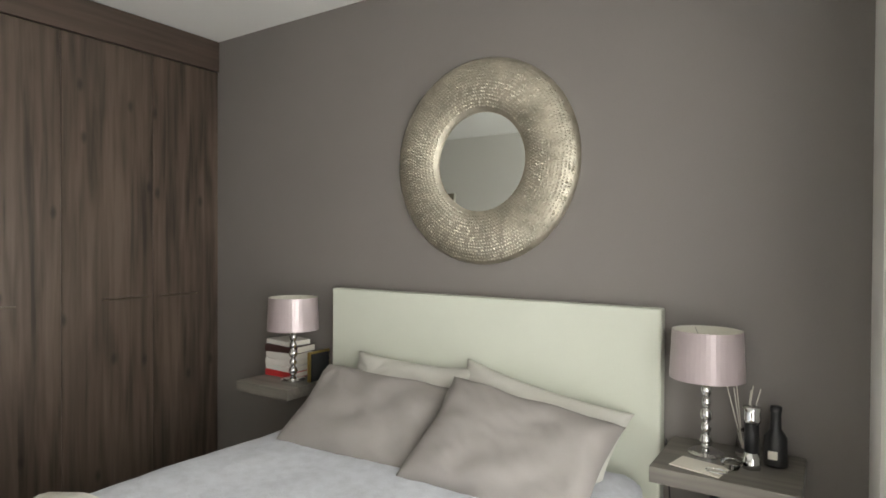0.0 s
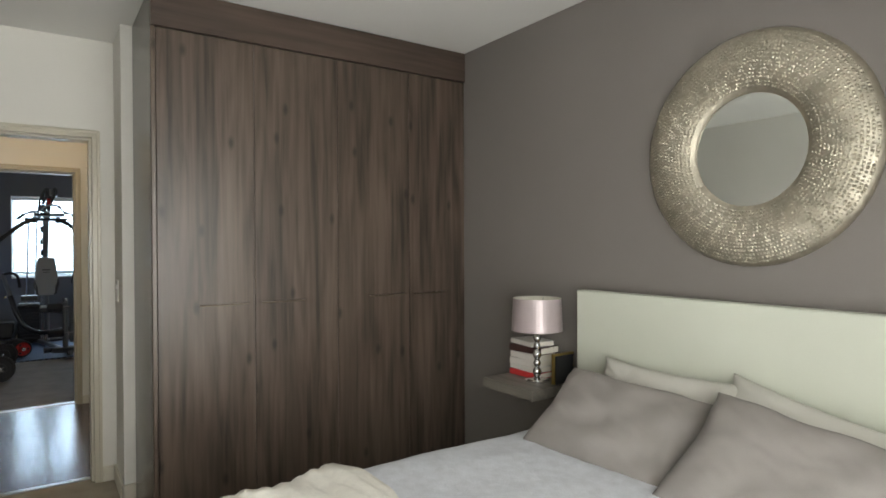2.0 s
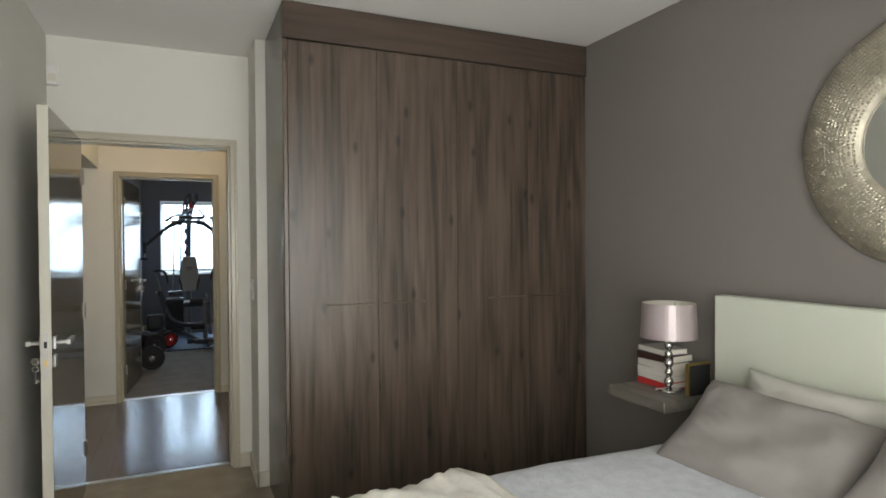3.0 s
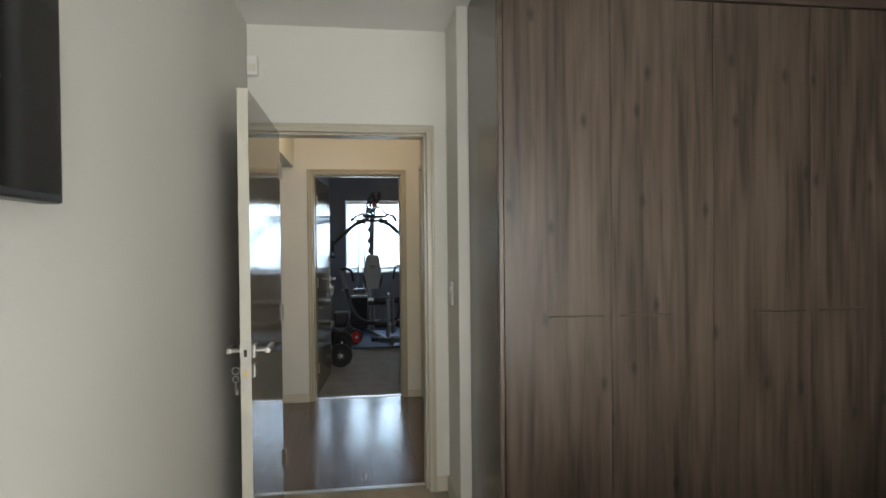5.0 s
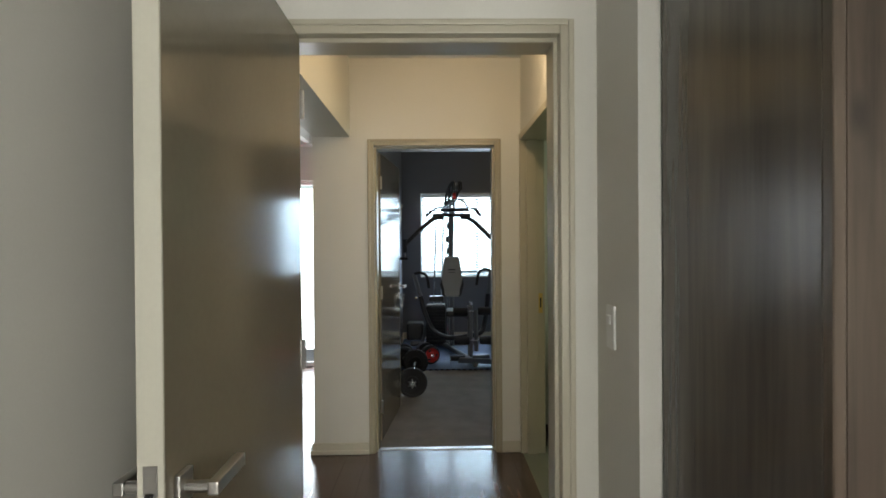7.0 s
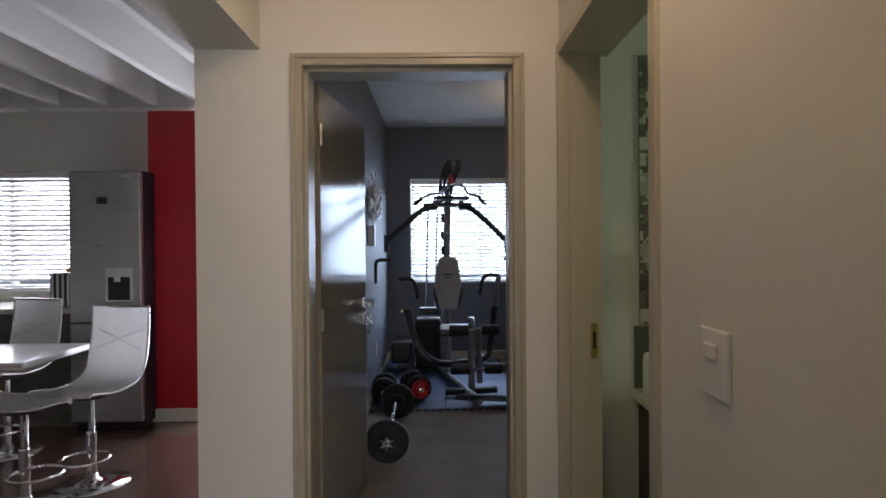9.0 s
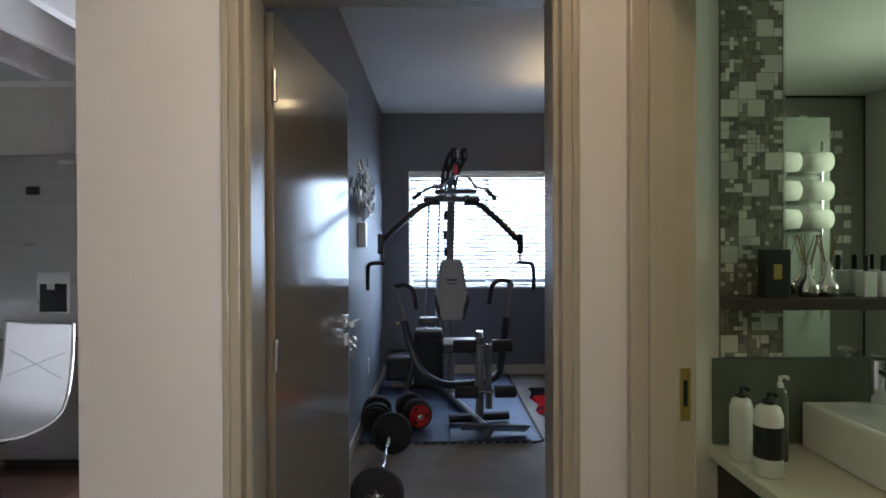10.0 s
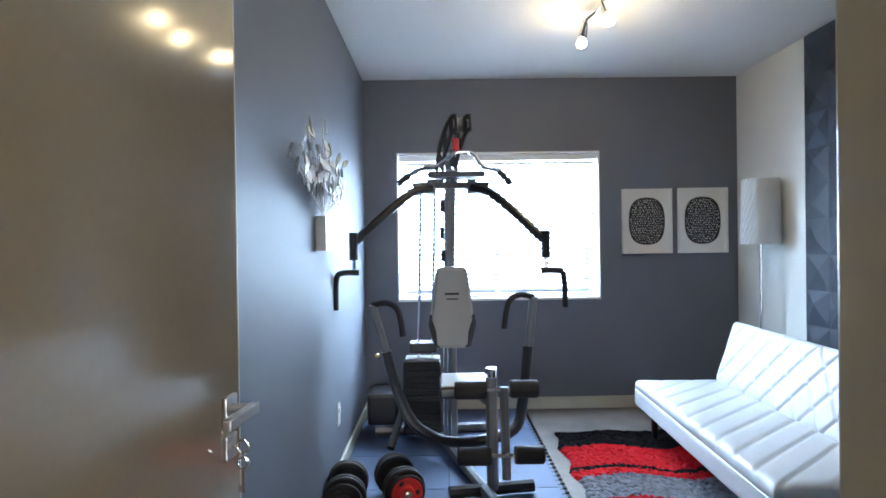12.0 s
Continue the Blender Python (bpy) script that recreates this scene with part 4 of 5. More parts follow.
def switch(name, place, yaw, w, h, label, rockers=1):
    s = thing(name, label, "switch", m=pose(*place, 0, 0, yaw))
    part("plate", box(-w / 2, w / 2, -0.009, 0, -h / 2, h / 2, 0.004, 2), WHITE_GLOSS, s)
    for k in range(rockers):
        zz = h * (0.18 - 0.36 * k)
        part("rocker", box(-w * 0.2, w * 0.2, -0.016, -0.009, zz - h * 0.11, zz + h * 0.11, 0.002, 1), WHITE_GLOSS, s)
    return s


switch("light_switch", (-3.83, 0.515, 1.145), 0, 0.07, 0.125, "white double light switch on the wall stub")
switch("light_switch", (-4.795, YC, 1.160), 0, 0.10, 0.115, "white light switch on the corridor wall")
switch("wall_socket", (-9.40, GY0, 0.375), 180, 0.075, 0.13, "white plug socket on the blue-grey wall")

# ---- corridor light ----
cl = thing("ceiling_light", "small warm ceiling lamp in the corridor", "lamp")
part("base", lathe([(0.05, 0), (0.055, 0.02), (0.05, 0.03)], (-4.82, 0.30, HC - 0.031), 24), CHROME, cl)
part("stem", tube([(-4.82, 0.30, HC - 0.03), (-4.82, 0.30, HC - 0.08)], 0.014, 12), CHROME, cl)
part("bulb", lathe([(0.013, 0.045), (0.022, 0.03), (0.030, 0.0), (0.022, -0.024), (0.006, -0.032)], (-4.82, 0.30, HC - 0.125), 16), BULB, cl, "lit warm bulb", smooth=True).visible_shadow = False

# ---- gym ----


def gym_machine():
    g = thing("home_gym", "silver and black home gym machine with grey padded backrest", "gym machine")
    axis = lambda s, side=0.0: Vector((-10.15 + 1.45 * s, 0.08 + 0.38 * s + side, 0))
    # base
    a, b = axis(0), axis(1)
    part("base_beam", tube([a + Vector((0, 0, 0.06)), b + Vector((0, 0, 0.06))], 0.032, 8), GUNMETAL, g)
    part("rear_foot", tube([(-10.12, -0.33, 0.045), (-10.2, 0.55, 0.045)], 0.034, 8), GUNMETAL, g, "silver cross foot")
    part("side_strut", tube([(-10.05, -0.10, 0.30), (-9.75, -0.19, 0.045)], 0.026, 8), DARK_TUBE, g)
    part("middle_foot", tube([(-9.02, 0.18, 0.055), (-9.10, 0.64, 0.055)], 0.034, 8), DARK_TUBE, g)
    pl = box(-0.235, 0.235, -0.07, 0.07, -0.008, 0.008, 0.004, 1, pose(-8.70, 0.50, 0.085, 0, -32, 0) @ pose(0, 0, 0, 0, 0, 98))
    part("foot_plate", pl, GUNMETAL, g, "tilted steel foot plate")
    part("foot_plate_bracket", tube([(-8.72, 0.45, 0.02), (-8.72, 0.45, 0.08)], 0.028, 8), GUNMETAL, g)
    # upright
    part("upright", tube([(-9.98, 0.16, 0.06), (-9.80, 0.205, 1.0), (-9.74, 0.225, 1.86)], 0.036, 10), GUNMETAL, g)
    part("backrest_post", tube([(-9.70, 0.22, 0.09), (-9.68, 0.22, 1.2)], 0.030, 8), GUNMETAL, g)
    # pulley head
    bm = bmesh.new()
    for dy in (-0.044, 0.044):
        # an arched plate with cut-outs: two curved edges joined by webs
        outer = curve_pts([(-9.92, 0, 1.78), (-9.87, 0, 1.97), (-9.74, 0, 2.11), (-9.58, 0, 2.175), (-9.48, 0, 2.165)], 4)
        inner = curve_pts([(-9.74, 0, 1.78), (-9.73, 0, 1.87), (-9.66, 0, 1.97), (-9.56, 0, 2.04), (-9.47, 0, 2.06)], 4)
        side = lambda p, d: Vector((p.x, 0.235 + dy + d + 0.3 * (p.x + 9.7), p.z))
        for n, (p, q, p2, q2) in enumerate(zip(outer, inner, outer[1:], inner[1:])):
            bands = ((0, 1),) if n % 4 in (0, 3) or n < 2 else ((0, 0.28), (0.72, 1))
            for u, v in bands:
                ring = [side(m.lerp(k, w), d) for d in (-0.004, 0.004) for m, k, w in ((p, q, u), (p, q, v), (p2, q2, v), (p2, q2, u))]
                vs = [bm.verts.new(w) for w in ring]
                bm.faces.new(vs[:4])
                bm.faces.new(vs[4:][::-1])
                for k in range(4):
                    bm.faces.new((vs[k], vs[k + 4], vs[(k + 1) % 4 + 4], vs[(k + 1) % 4]))
    bmesh.ops.recalc_face_normals(bm, faces=bm.faces[:])
    part("pulley_bracket", bm, DARK_TUBE, g, "black curved pulley bracket")
    for (x, z, r) in ((-9.54, 2.11, 0.050), (-9.66, 2.03, 0.045), (-9.79, 1.91, 0.055)):
        part("pulley", lathe([(r, -0.018), (r * 0.85, -0.008), (r * 0.85, 0.008), (r, 0.018)], (0, 0, 0), 24, pose(x, 0.235 + 0.3 * (x + 9.7), z, 90, 0, 0)), GUNMETAL, g)
    # butterfly cross bars and arms
    part("cross_beam", box(-9.80, -9.68, -0.02, 0.47, 1.735, 1.775, 0.006), DARK_TUBE, g)
    part("cam_plate", box(-9.76, -9.60, 0.08, 0.44, 1.80, 1.835, 0.008), DARK_TUBE, g)
    for s, pts, end in ((-1, [(-9.68, 0.10, 1.735), (-9.60, -0.02, 1.70), (-9.48, -0.17, 1.57), (-9.36, -0.345, 1.40)], (-9.35, -0.355)),
                        (1, [(-9.68, 0.36, 1.735), (-9.60, 0.46, 1.70), (-9.48, 0.60, 1.57), (-9.36, 0.755, 1.40)], (-9.35, 0.77))):
        arm = part("butterfly_arm", tube(curve_pts(pts, 5), 0.027, 10), DARK_TUBE, g)
        part("arm_sleeve", tube([(end[0], end[1], 1.29), (end[0], end[1], 1.45)], 0.026, 12), DARK_TUBE, arm)
        part("swivel", tube([(end[0], end[1], 1.215), (end[0], end[1], 1.29)], 0.012, 10), CHROME, arm)
        part("pivot", tube([(-9.70, pts[0][1], 1.70), (-9.70, pts[0][1], 1.79)], 0.030, 14), GUNMETAL, arm)
        out = -0.10 if s < 0 else 0.10
        grip = [(end[0], end[1] + (0.03 if s < 0 else -0.03), 1.215), (end[0] + 0.01, end[1] + out * 0.6, 1.215), (end[0] + 0.02, end[1] + out, 1.18), (end[0] + 0.02, end[1] + out * 1.05, 1.00)]
        part("grip", tube(curve_pts(grip, 5), 0.017, 10), RUBBER, arm, "black foam grip")
    # lat bar
    bar = [(-9.48, -0.10, 1.745), (-9.50, -0.03, 1.80), (-9.52, 0.06, 1.845), (-9.53, 0.14, 1.855), (-9.54, 0.25, 1.935), (-9.53, 0.36, 1.93), (-9.52, 0.42, 1.85), (-9.50, 0.52, 1.815), (-9.47, 0.585, 1.735)]
    lat = part("lat_bar", tube(curve_pts(bar, 5), 0.013, 10), CHROME, g, "bent chrome lat bar")
    for i, j in ((0, 1), (7, 8)):
        part("bar_grip", tube([bar[i], bar[j]], 0.018, 10), RUBBER, lat)
    part("swivel_tag", box(-9.56, -9.53, 0.235, 0.275, 1.95, 2.03, 0.006), RED, lat, "red cable stop")
    part("cable", tube([(-9.535, 0.25, 1.94), (-9.55, 0.26, 2.08)], 0.005, 6), BLACK, lat)
    # weight stack
    st = part("weight_shroud", box(-10.12, -9.93, -0.115, 0.150, 0.07, 0.565, 0.02, 2), RUBBER, g, "black weight stack shroud")
    for k in range(11):
        part("weight_plate", box(-10.115, -9.922, -0.108, 0.143, 0.085 + 0.043 * k, 0.124 + 0.043 * k, 0.006, 1), RUBBER, st)
    part("stack_head", box(-10.08, -9.94, -0.07, 0.12, 0.63, 0.70, 0.012), BLACK, st)
    part("top_plate", box(-10.10, -9.94, -0.10, 0.14, 0.57, 0.59, 0.006), GUNMETAL, st)
    for y in (-0.01, 0.085):
        part("guide_rod", tube([(-10.0, y, 0.59), (-9.88, y + 0.04, 1.78)], 0.010, 8), CHROME, st)
    for dx in (0.0, 0.025, 0.05):
        part("cable", tube([(-9.72 + dx, 0.16 + dx, 0.12), (-9.70 + dx * 0.3, 0.17 + dx, 0.92)], 0.004, 6), CHROME, g)
    for z, y in ((1.62, 0.17), (1.45, 0.165), (1.30, 0.17)):
        part("guide_pulley", lathe([(0.045, -0.014), (0.036, 0), (0.045, 0.014)], (0, 0, 0), 18, pose(-9.70, y, z, 90, 0, 0)), BLACK, g)
    # backrest
    outline = [(-0.075, 0.255), (0.075, 0.255), (0.098, 0.225), (0.135, -0.03), (0.147, -0.10), (0.115, -0.235), (0.085, -0.255), (-0.085, -0.255), (-0.115, -0.235), (-0.147, -0.10), (-0.135, -0.03), (-0.098, 0.225)]

    def slab(pts, t, bev):
        bm = bmesh.new()
        f = bm.faces.new([bm.verts.new((p[0], p[1], 0)) for p in pts])
        ext = bmesh.ops.extrude_face_region(bm, geom=[f])
        vs = [v for v in ext["geom"] if isinstance(v, bmesh.types.BMVert)]
        bmesh.ops.translate(bm, vec=(0, 0, t), verts=vs)
        bmesh.ops.recalc_face_normals(bm, faces=bm.faces[:])
        if bev:
            bmesh.ops.bevel(bm, geom=[e for e in bm.edges if all(v.co.z > t * 0.9 for v in e.verts)], offset=bev, segments=3, affect="EDGES")
        return bm
    pm = pose(-9.615, 0.220, 0.98, 90, 0, 90) @ pose(0, 0, 0, 4, 0, 0)
    bm = slab(outline, 0.055, 0.018)
    bmesh.ops.transform(bm, matrix=pm, verts=bm.verts[:])
    back = part("backrest", bm, PAD_GREY, g, "light grey padded backrest with black side panels")
    for s in (-1, 1):
        pts = [(s * 0.149, -0.10), (s * 0.137, -0.03), (s * 0.115, -0.06), (s * 0.088, -0.14), (s * 0.080, -0.25), (s * 0.114, -0.238)]
        bm = slab(pts if s > 0 else pts[::-1], 0.062, 0.012)
        bmesh.ops.transform(bm, matrix=pm, verts=bm.verts[:])
        part("side_pad", bm, PAD_BLACK, back, "black vinyl side pad")
    bm = bmesh.new()
    for x0, x1, z0, z1 in ((-0.045, 0.045, 0.085, 0.098), (-0.035, 0.04, 0.055, 0.063)):
        add_box(bm, x0, x1, z0, z1, 0.0552, 0.0565, 0, 1, pm)
    part("maker_mark", bm, INK, back)
    # seat and leg unit
    bm = box(-9.46, -9.10, 0.135, 0.425, 0.530, 0.592, 0.022, 3)
    part("seat", bm, PAD_BLACK, g, "black padded seat")
    part("seat_cover", box(-9.445, -9.115, 0.150, 0.410, 0.590, 0.600, 0.005), PAD_GREY, g)
    part("seat_beam", tube([(-9.70, 0.22, 0.52), (-9.04, 0.42, 0.52)], 0.028, 8), GUNMETAL, g)
    part("front_post", tube([(-9.05, 0.415, 0.06), (-9.05, 0.415, 0.66)], 0.032, 10), GUNMETAL, g)
    part("post_cap", tube([(-9.05, 0.415, 0.66), (-9.05, 0.415, 0.71)], [0.026, 0.030], 12), CHROME, g)
    part("leg_lever", tube([(-8.99, 0.475, 0.62), (-8.95, 0.48, 0.15)], 0.024, 8), GUNMETAL, g)
    for z, x, a, b in ((0.605, -8.99, 0.215, 0.655), (0.275, -8.94, 0.225, 0.675)):
        part("roller_bar", tube([(x, a + 0.02, z), (x, b - 0.02, z)], 0.012, 10), CHROME, g)
        m = (a + b) / 2
        for p, q in ((a, m - 0.05), (m + 0.07, b)):
            part("foam_roller", lathe([(0.040, 0), (0.047, 0.008), (0.047, q - p - 0.008), (0.040, q - p)], (0, 0, 0), 20, pose(x, p, z + 0.004 * (q > m), -90, 0, 0)), RUBBER, g, "black foam leg roller", smooth=False)
    # press arms
    left = [(-9.30, -0.245, 1.03), (-9.32, -0.20, 0.80)]
    part("press_arm", tube(curve_pts([(-9.31, -0.17, 0.76), (-9.32, -0.12, 0.56), (-9.30, -0.03, 0.36), (-9.26, 0.10, 0.275), (-9.20, 0.22, 0.265), (-9.14, 0.36, 0.29), (-9.2, 0.55, 0.33), (-9.27, 0.61, 0.46), (-9.30, 0.65, 0.78)], 6), 0.031, 12), DARK_TUBE, g, "black curved press arm")
    for pts, s in ((left, 1), ([(-9.30, 0.685, 1.065), (-9.30, 0.655, 0.78)], -1)):
        up = part("press_upright", tube([(-9.31, pts[1][1] if s < 0 else -0.17, 0.76), pts[0]], 0.025, 10), GUNMETAL, g, "silver press upright")
        x, y, z = pts[0]
        part("press_grip", tube(curve_pts([(x, y, z), (x + 0.03, y + s * 0.08, z + 0.015), (x + 0.06, y + s * 0.14, z - 0.01), (x + 0.08, y + s * 0.165, z - 0.07), (x + 0.09, y + s * 0.18, z - 0.17)], 5), 0.017, 10), RUBBER, up, "black foam press grip")
        part("knob", tube([(x - 0.01, y + s * 0.03, 0.74), (x + 0.02, y + s * 0.02, 0.74)], 0.010, 10), BRASS, up)
    # low frame at the back
    part("rear_pad", box(-10.35, -10.05, -0.38, -0.15, 0.10, 0.33, 0.03, 2), BLACK, g, "black storage block behind the frame")
    return g


gym_machine()

# foam mat of interlocking tiles
fm = thing("foam_floor_mat", "blue-grey interlocking foam mat under the gym machine", "floor mat")
MX0, MX1, MY0, MY1 = -10.76, -8.64, -0.45, 0.815
cols, rws = 4, 2
for i in range(cols):
    for j in range(rws):
        x0, x1 = MX0 + (MX1 - MX0) * i / cols, MX0 + (MX1 - MX0) * (i + 1) / cols
        y0, y1 = MY0 + (MY1 - MY0) * j / rws, MY0 + (MY1 - MY0) * (j + 1) / rws
        part("mat_tile", box(x0 + 0.001, x1 - 0.001, y0 + 0.001, y1 - 0.001, 0.001, 0.013, 0.002, 1), MAT_BLUE, fm)
bm = bmesh.new()
pitch = 0.062
for k in range(int((MX1 - MX0) / pitch)):
    x = MX0 + pitch * (k + 0.5)
    add_box(bm, x - 0.016, x + 0.016, MY1 + 0.0005, MY1 + 0.022, 0.001, 0.0125)
    add_box(bm, x - 0.031, x - 0.017, MY1 - 0.022, MY1 - 0.002, 0.0131, 0.0139)
for k in range(int((MY1 - MY0) / pitch)):
    y = MY0 + pitch * (k + 0.5)
    add_box(bm, MX1 + 0.0005, MX1 + 0.022, y - 0.016, y + 0.016, 0.001, 0.0125)
tagged(part("edge_teeth", bm, RUBBER, fm, "dark notched mat edge"), kind="stuff")


def plate_at(name, x, y, z, r, t, parent, material=RUBBER, tilt=0.0):
    """A weight plate standing on its rim, axis along x."""
    bm = lathe([(0.022, -t * 0.7), (r * 0.42, -t * 0.7), (r * 0.46, -t * 0.35), (r * 0.80, -t * 0.35), (r * 0.84, -t / 2), (r - 0.006, -t / 2), (r, -t * 0.3), (r, t * 0.3), (r - 0.006, t / 2), (r * 0.84, t / 2), (r * 0.80, t * 0.35), (r * 0.46, t * 0.35), (r * 0.42, t * 0.7), (0.022, t * 0.7)],
               (0, 0, 0), 32, pose(x, y, z, 0, 90, tilt))
    return part(name, bm, material, parent)


bb = thing("curl_barbell", "chrome curl barbell with black rubber plates on the carpet", "barbell")
part("bar", tube(curve_pts([(-7.40, -0.20, 0.135), (-7.66, -0.205, 0.135), (-7.76, -0.20, 0.165), (-7.86, -0.205, 0.135), (-8.00, -0.205, 0.16), (-8.14, -0.21, 0.135), (-8.24, -0.205, 0.165), (-8.34, -0.21, 0.135), (-8.62, -0.215, 0.135)], 6), 0.0135, 12), CHROME, bb, "bent chrome bar", smooth=True)
for x, r, t in ((-7.49, 0.135, 0.030), (-8.44, 0.135, 0.034), (-8.49, 0.115, 0.030)):
    plate_at("plate", x, -0.205, r if r > 0.13 else 0.135, r, t, bb)
for x in (-7.445, -8.53):
    part("collar", lathe([(0.026, -0.02), (0.030, -0.012), (0.030, 0.012), (0.026, 0.02)], (0, 0, 0), 16, pose(x, -0.205, 0.135, 0, 90, 0)), CHROME, bb, "chrome star collar", smooth=False)
    for k in range(6):
        a = k * math.pi / 3
        part("collar_lug", box(-0.012, 0.012, -0.006, 0.006, 0.026, 0.042, 0.002, 1, pose(x, -0.205, 0.135) @ Matrix.Rotation(a, 4, "X")), CHROME, bb)


def dumbbell(m, red, label):
    d = thing("dumbbell", label, "dumbbell", "loaded dumbbells on the mat", m=m)
    part("bar", tube([(-0.21, 0, 0), (0.21, 0, 0)], 0.014, 12), CHROME, d)
    for s in (-1, 1):
        for k, (r, t) in enumerate(((0.108, 0.03), (0.108, 0.03), (0.085, 0.026))):
            plate_at("plate", s * (0.085 + 0.034 * k), 0, 0, r, t, d, RED if (red and k == 2) else RUBBER)
        part("rim", tube([(s * 0.168, 0.088 * math.cos(a), 0.088 * math.sin(a)) for a in [2 * math.pi * k / 28 for k in range(29)]], 0.007, 6), RUBBER, d)
        part("nut", lathe([(0.022, -0.012), (0.026, 0), (0.022, 0.012)], (0, 0, 0), 8, pose(s * 0.185, 0, 0, 0, 90, 0)), CHROME, d)
        # black patches stand in for the shaded grip holes of the solid plates
        for k in range(3):
            a = k * 2.09 + 0.5
            part("grip_hole_dark", box(0.0, 0.005, -0.014, 0.014, -0.010, 0.010, 0.003, 1, pose(s * 0.164, 0, 0) @ Matrix.Rotation(a, 4, "X") @ pose(0, 0, 0.056)), BLACK, d)
    return d


dumbbell(pose(-9.02, -0.085, 0.122, 0, 0, 18), True, "black dumbbell with red end plates on the mat")
dumbbell(pose(-8.93, -0.350, 0.122, 0, 0, 4), False, "black rubber dumbbell on the mat by the wall")

# shaggy striped rug
rug = thing("shaggy_rug", "shaggy rug with wavy black, red and grey bands", "rug")
RX0, RX1, RY0, RY1 = -10.12, -8.05, 0.945, 2.25
bm = bmesh.new()
nx, ny = 150, 90
vv = []
for i in range(nx + 1):
    row = []
    for j in range(ny + 1):
        u, v = i / nx, j / ny
        x = RX0 + (RX1 - RX0) * u + 0.02 * math.sin(v * 17)
        y = RY0 + (RY1 - RY0) * v + 0.018 * math.sin(u * 31) - 0.06 * u
        edge = min(u, 1 - u, v * 0.6, (1 - v) * 0.6)
        row.append(bm.verts.new((x + random.uniform(-0.006, 0.006), y + random.uniform(-0.006, 0.006), 0.002 + min(0.024, edge * 1.4) + random.uniform(0, 0.012) * (edge > 0.005))))
    vv.append(row)
for i in range(nx):
    for j in range(ny):
        f = bm.faces.new((vv[i][j], vv[i + 1][j], vv[i + 1][j + 1], vv[i][j + 1]))
        u, v = (i + 0.5) / nx, (j + 0.5) / ny
        s = u + 0.035 * math.sin(v * 7 + 0.6) + 0.16 * v * v * 0.5 + random.uniform(-0.006, 0.006)
        f.material_index = 0 if s < 0.19 else 1 if s < 0.36 else 0 if s < 0.385 else 1 if s < 0.43 else 2 if s < 0.58 else 1 if s < 0.63 else 0 if s < 0.75 else 1 if s < 0.85 else 2 if s < 0.95 else 0
part("pile", bm, (RUG_BLACK, RUG_RED, RUG_GREY), rug)


def quilted(w, d, t, cells, seed, diamonds=True):
    """An upholstered slab in local xy with stitched diagonal lines pressed into its top."""
    bm = bmesh.new()
    n, k = 150, 60
    g = []
    for j in range(k + 1):
        row = []
        for i in range(n + 1):
            u, v = i / n, j / k
            x, y = u * w, v * d
            a = (x / cells + y / cells * 0.9) % 1.0
            b = (x / cells - y / cells * 0.9) % 1.0
            da, db = min(a, 1 - a), min(b, 1 - b)
            if not diamonds:
                db = 0.5
            dip = math.exp(-(da / 0.05) ** 2) + math.exp(-(db / 0.05) ** 2)
            e = min(u * w, (1 - u) * w, v * d, (1 - v) * d)
            rnd = -0.02 * math.exp(-e / 0.018)
            row.append(bm.verts.new((x, y, t - 0.012 * min(1, dip) + rnd)))
        g.append(row)
    for j in range(k):
        for i in range(n):
            bm.faces.new((g[j][i], g[j][i + 1], g[j + 1][i + 1], g[j + 1][i]))
    border = [g[0][i] for i in range(n + 1)] + [g[j][n] for j in range(1, k + 1)] + [g[k][i] for i in range(n - 1, -1, -1)] + [g[j][0] for j in range(k - 1, 0, -1)]
    low = [bm.verts.new((v.co.x, v.co.y, 0.0)) for v in border]
    for q in range(len(border)):
        r = (q + 1) % len(border)
        bm.faces.new((border[q], low[q], low[r], border[r]))
    bm.faces.new(low[::-1])
    return bm


sofa = thing("sofa_bed", "white quilted leatherette sofa bed on dark legs", "sofa", m=pose(-10.02, 1.50, 0, 0, 0, -2))
L = 1.85
part("seat_base", box(0.0, L, 0.0, 0.80, 0.235, 0.345, 0.02, 3), SOFA_WHITE, sofa)
bm = quilted(L - 0.02, 0.80, 0.075, 0.185, 2, False)
bmesh.ops.transform(bm, matrix=pose(0.01, 0.005, 0.342), verts=bm.verts[:])
part("seat", bm, SOFA_WHITE, sofa, "white quilted seat", smooth=True)
part("piping", tube([(0.012, 0.004, 0.345), (L - 0.012, 0.004, 0.345)], 0.006, 6), SOFA_WHITE, sofa)
bm = quilted(L - 0.02, 0.44, 0.10, 0.20, 4, True)
bmesh.ops.transform(bm, matrix=pose(0.01, 0.635, 0.37, 72, 0, 0), verts=bm.verts[:])
part("backrest", bm, SOFA_WHITE, sofa, "white quilted backrest leaning back", smooth=True)
part("back_shell", box(0.01, L - 0.01, 0.0, 0.43, -0.05, -0.002, 0.015, 2, pose(0, 0.635, 0.37, 72, 0, 0)), SOFA_WHITE, sofa)
for x in (0.12, L - 0.12):
    for y in (0.10, 0.72):
        part("leg", lathe([(0.016, 0), (0.026, 0.236)], (x, y, 0), 14), BLACK, sofa)

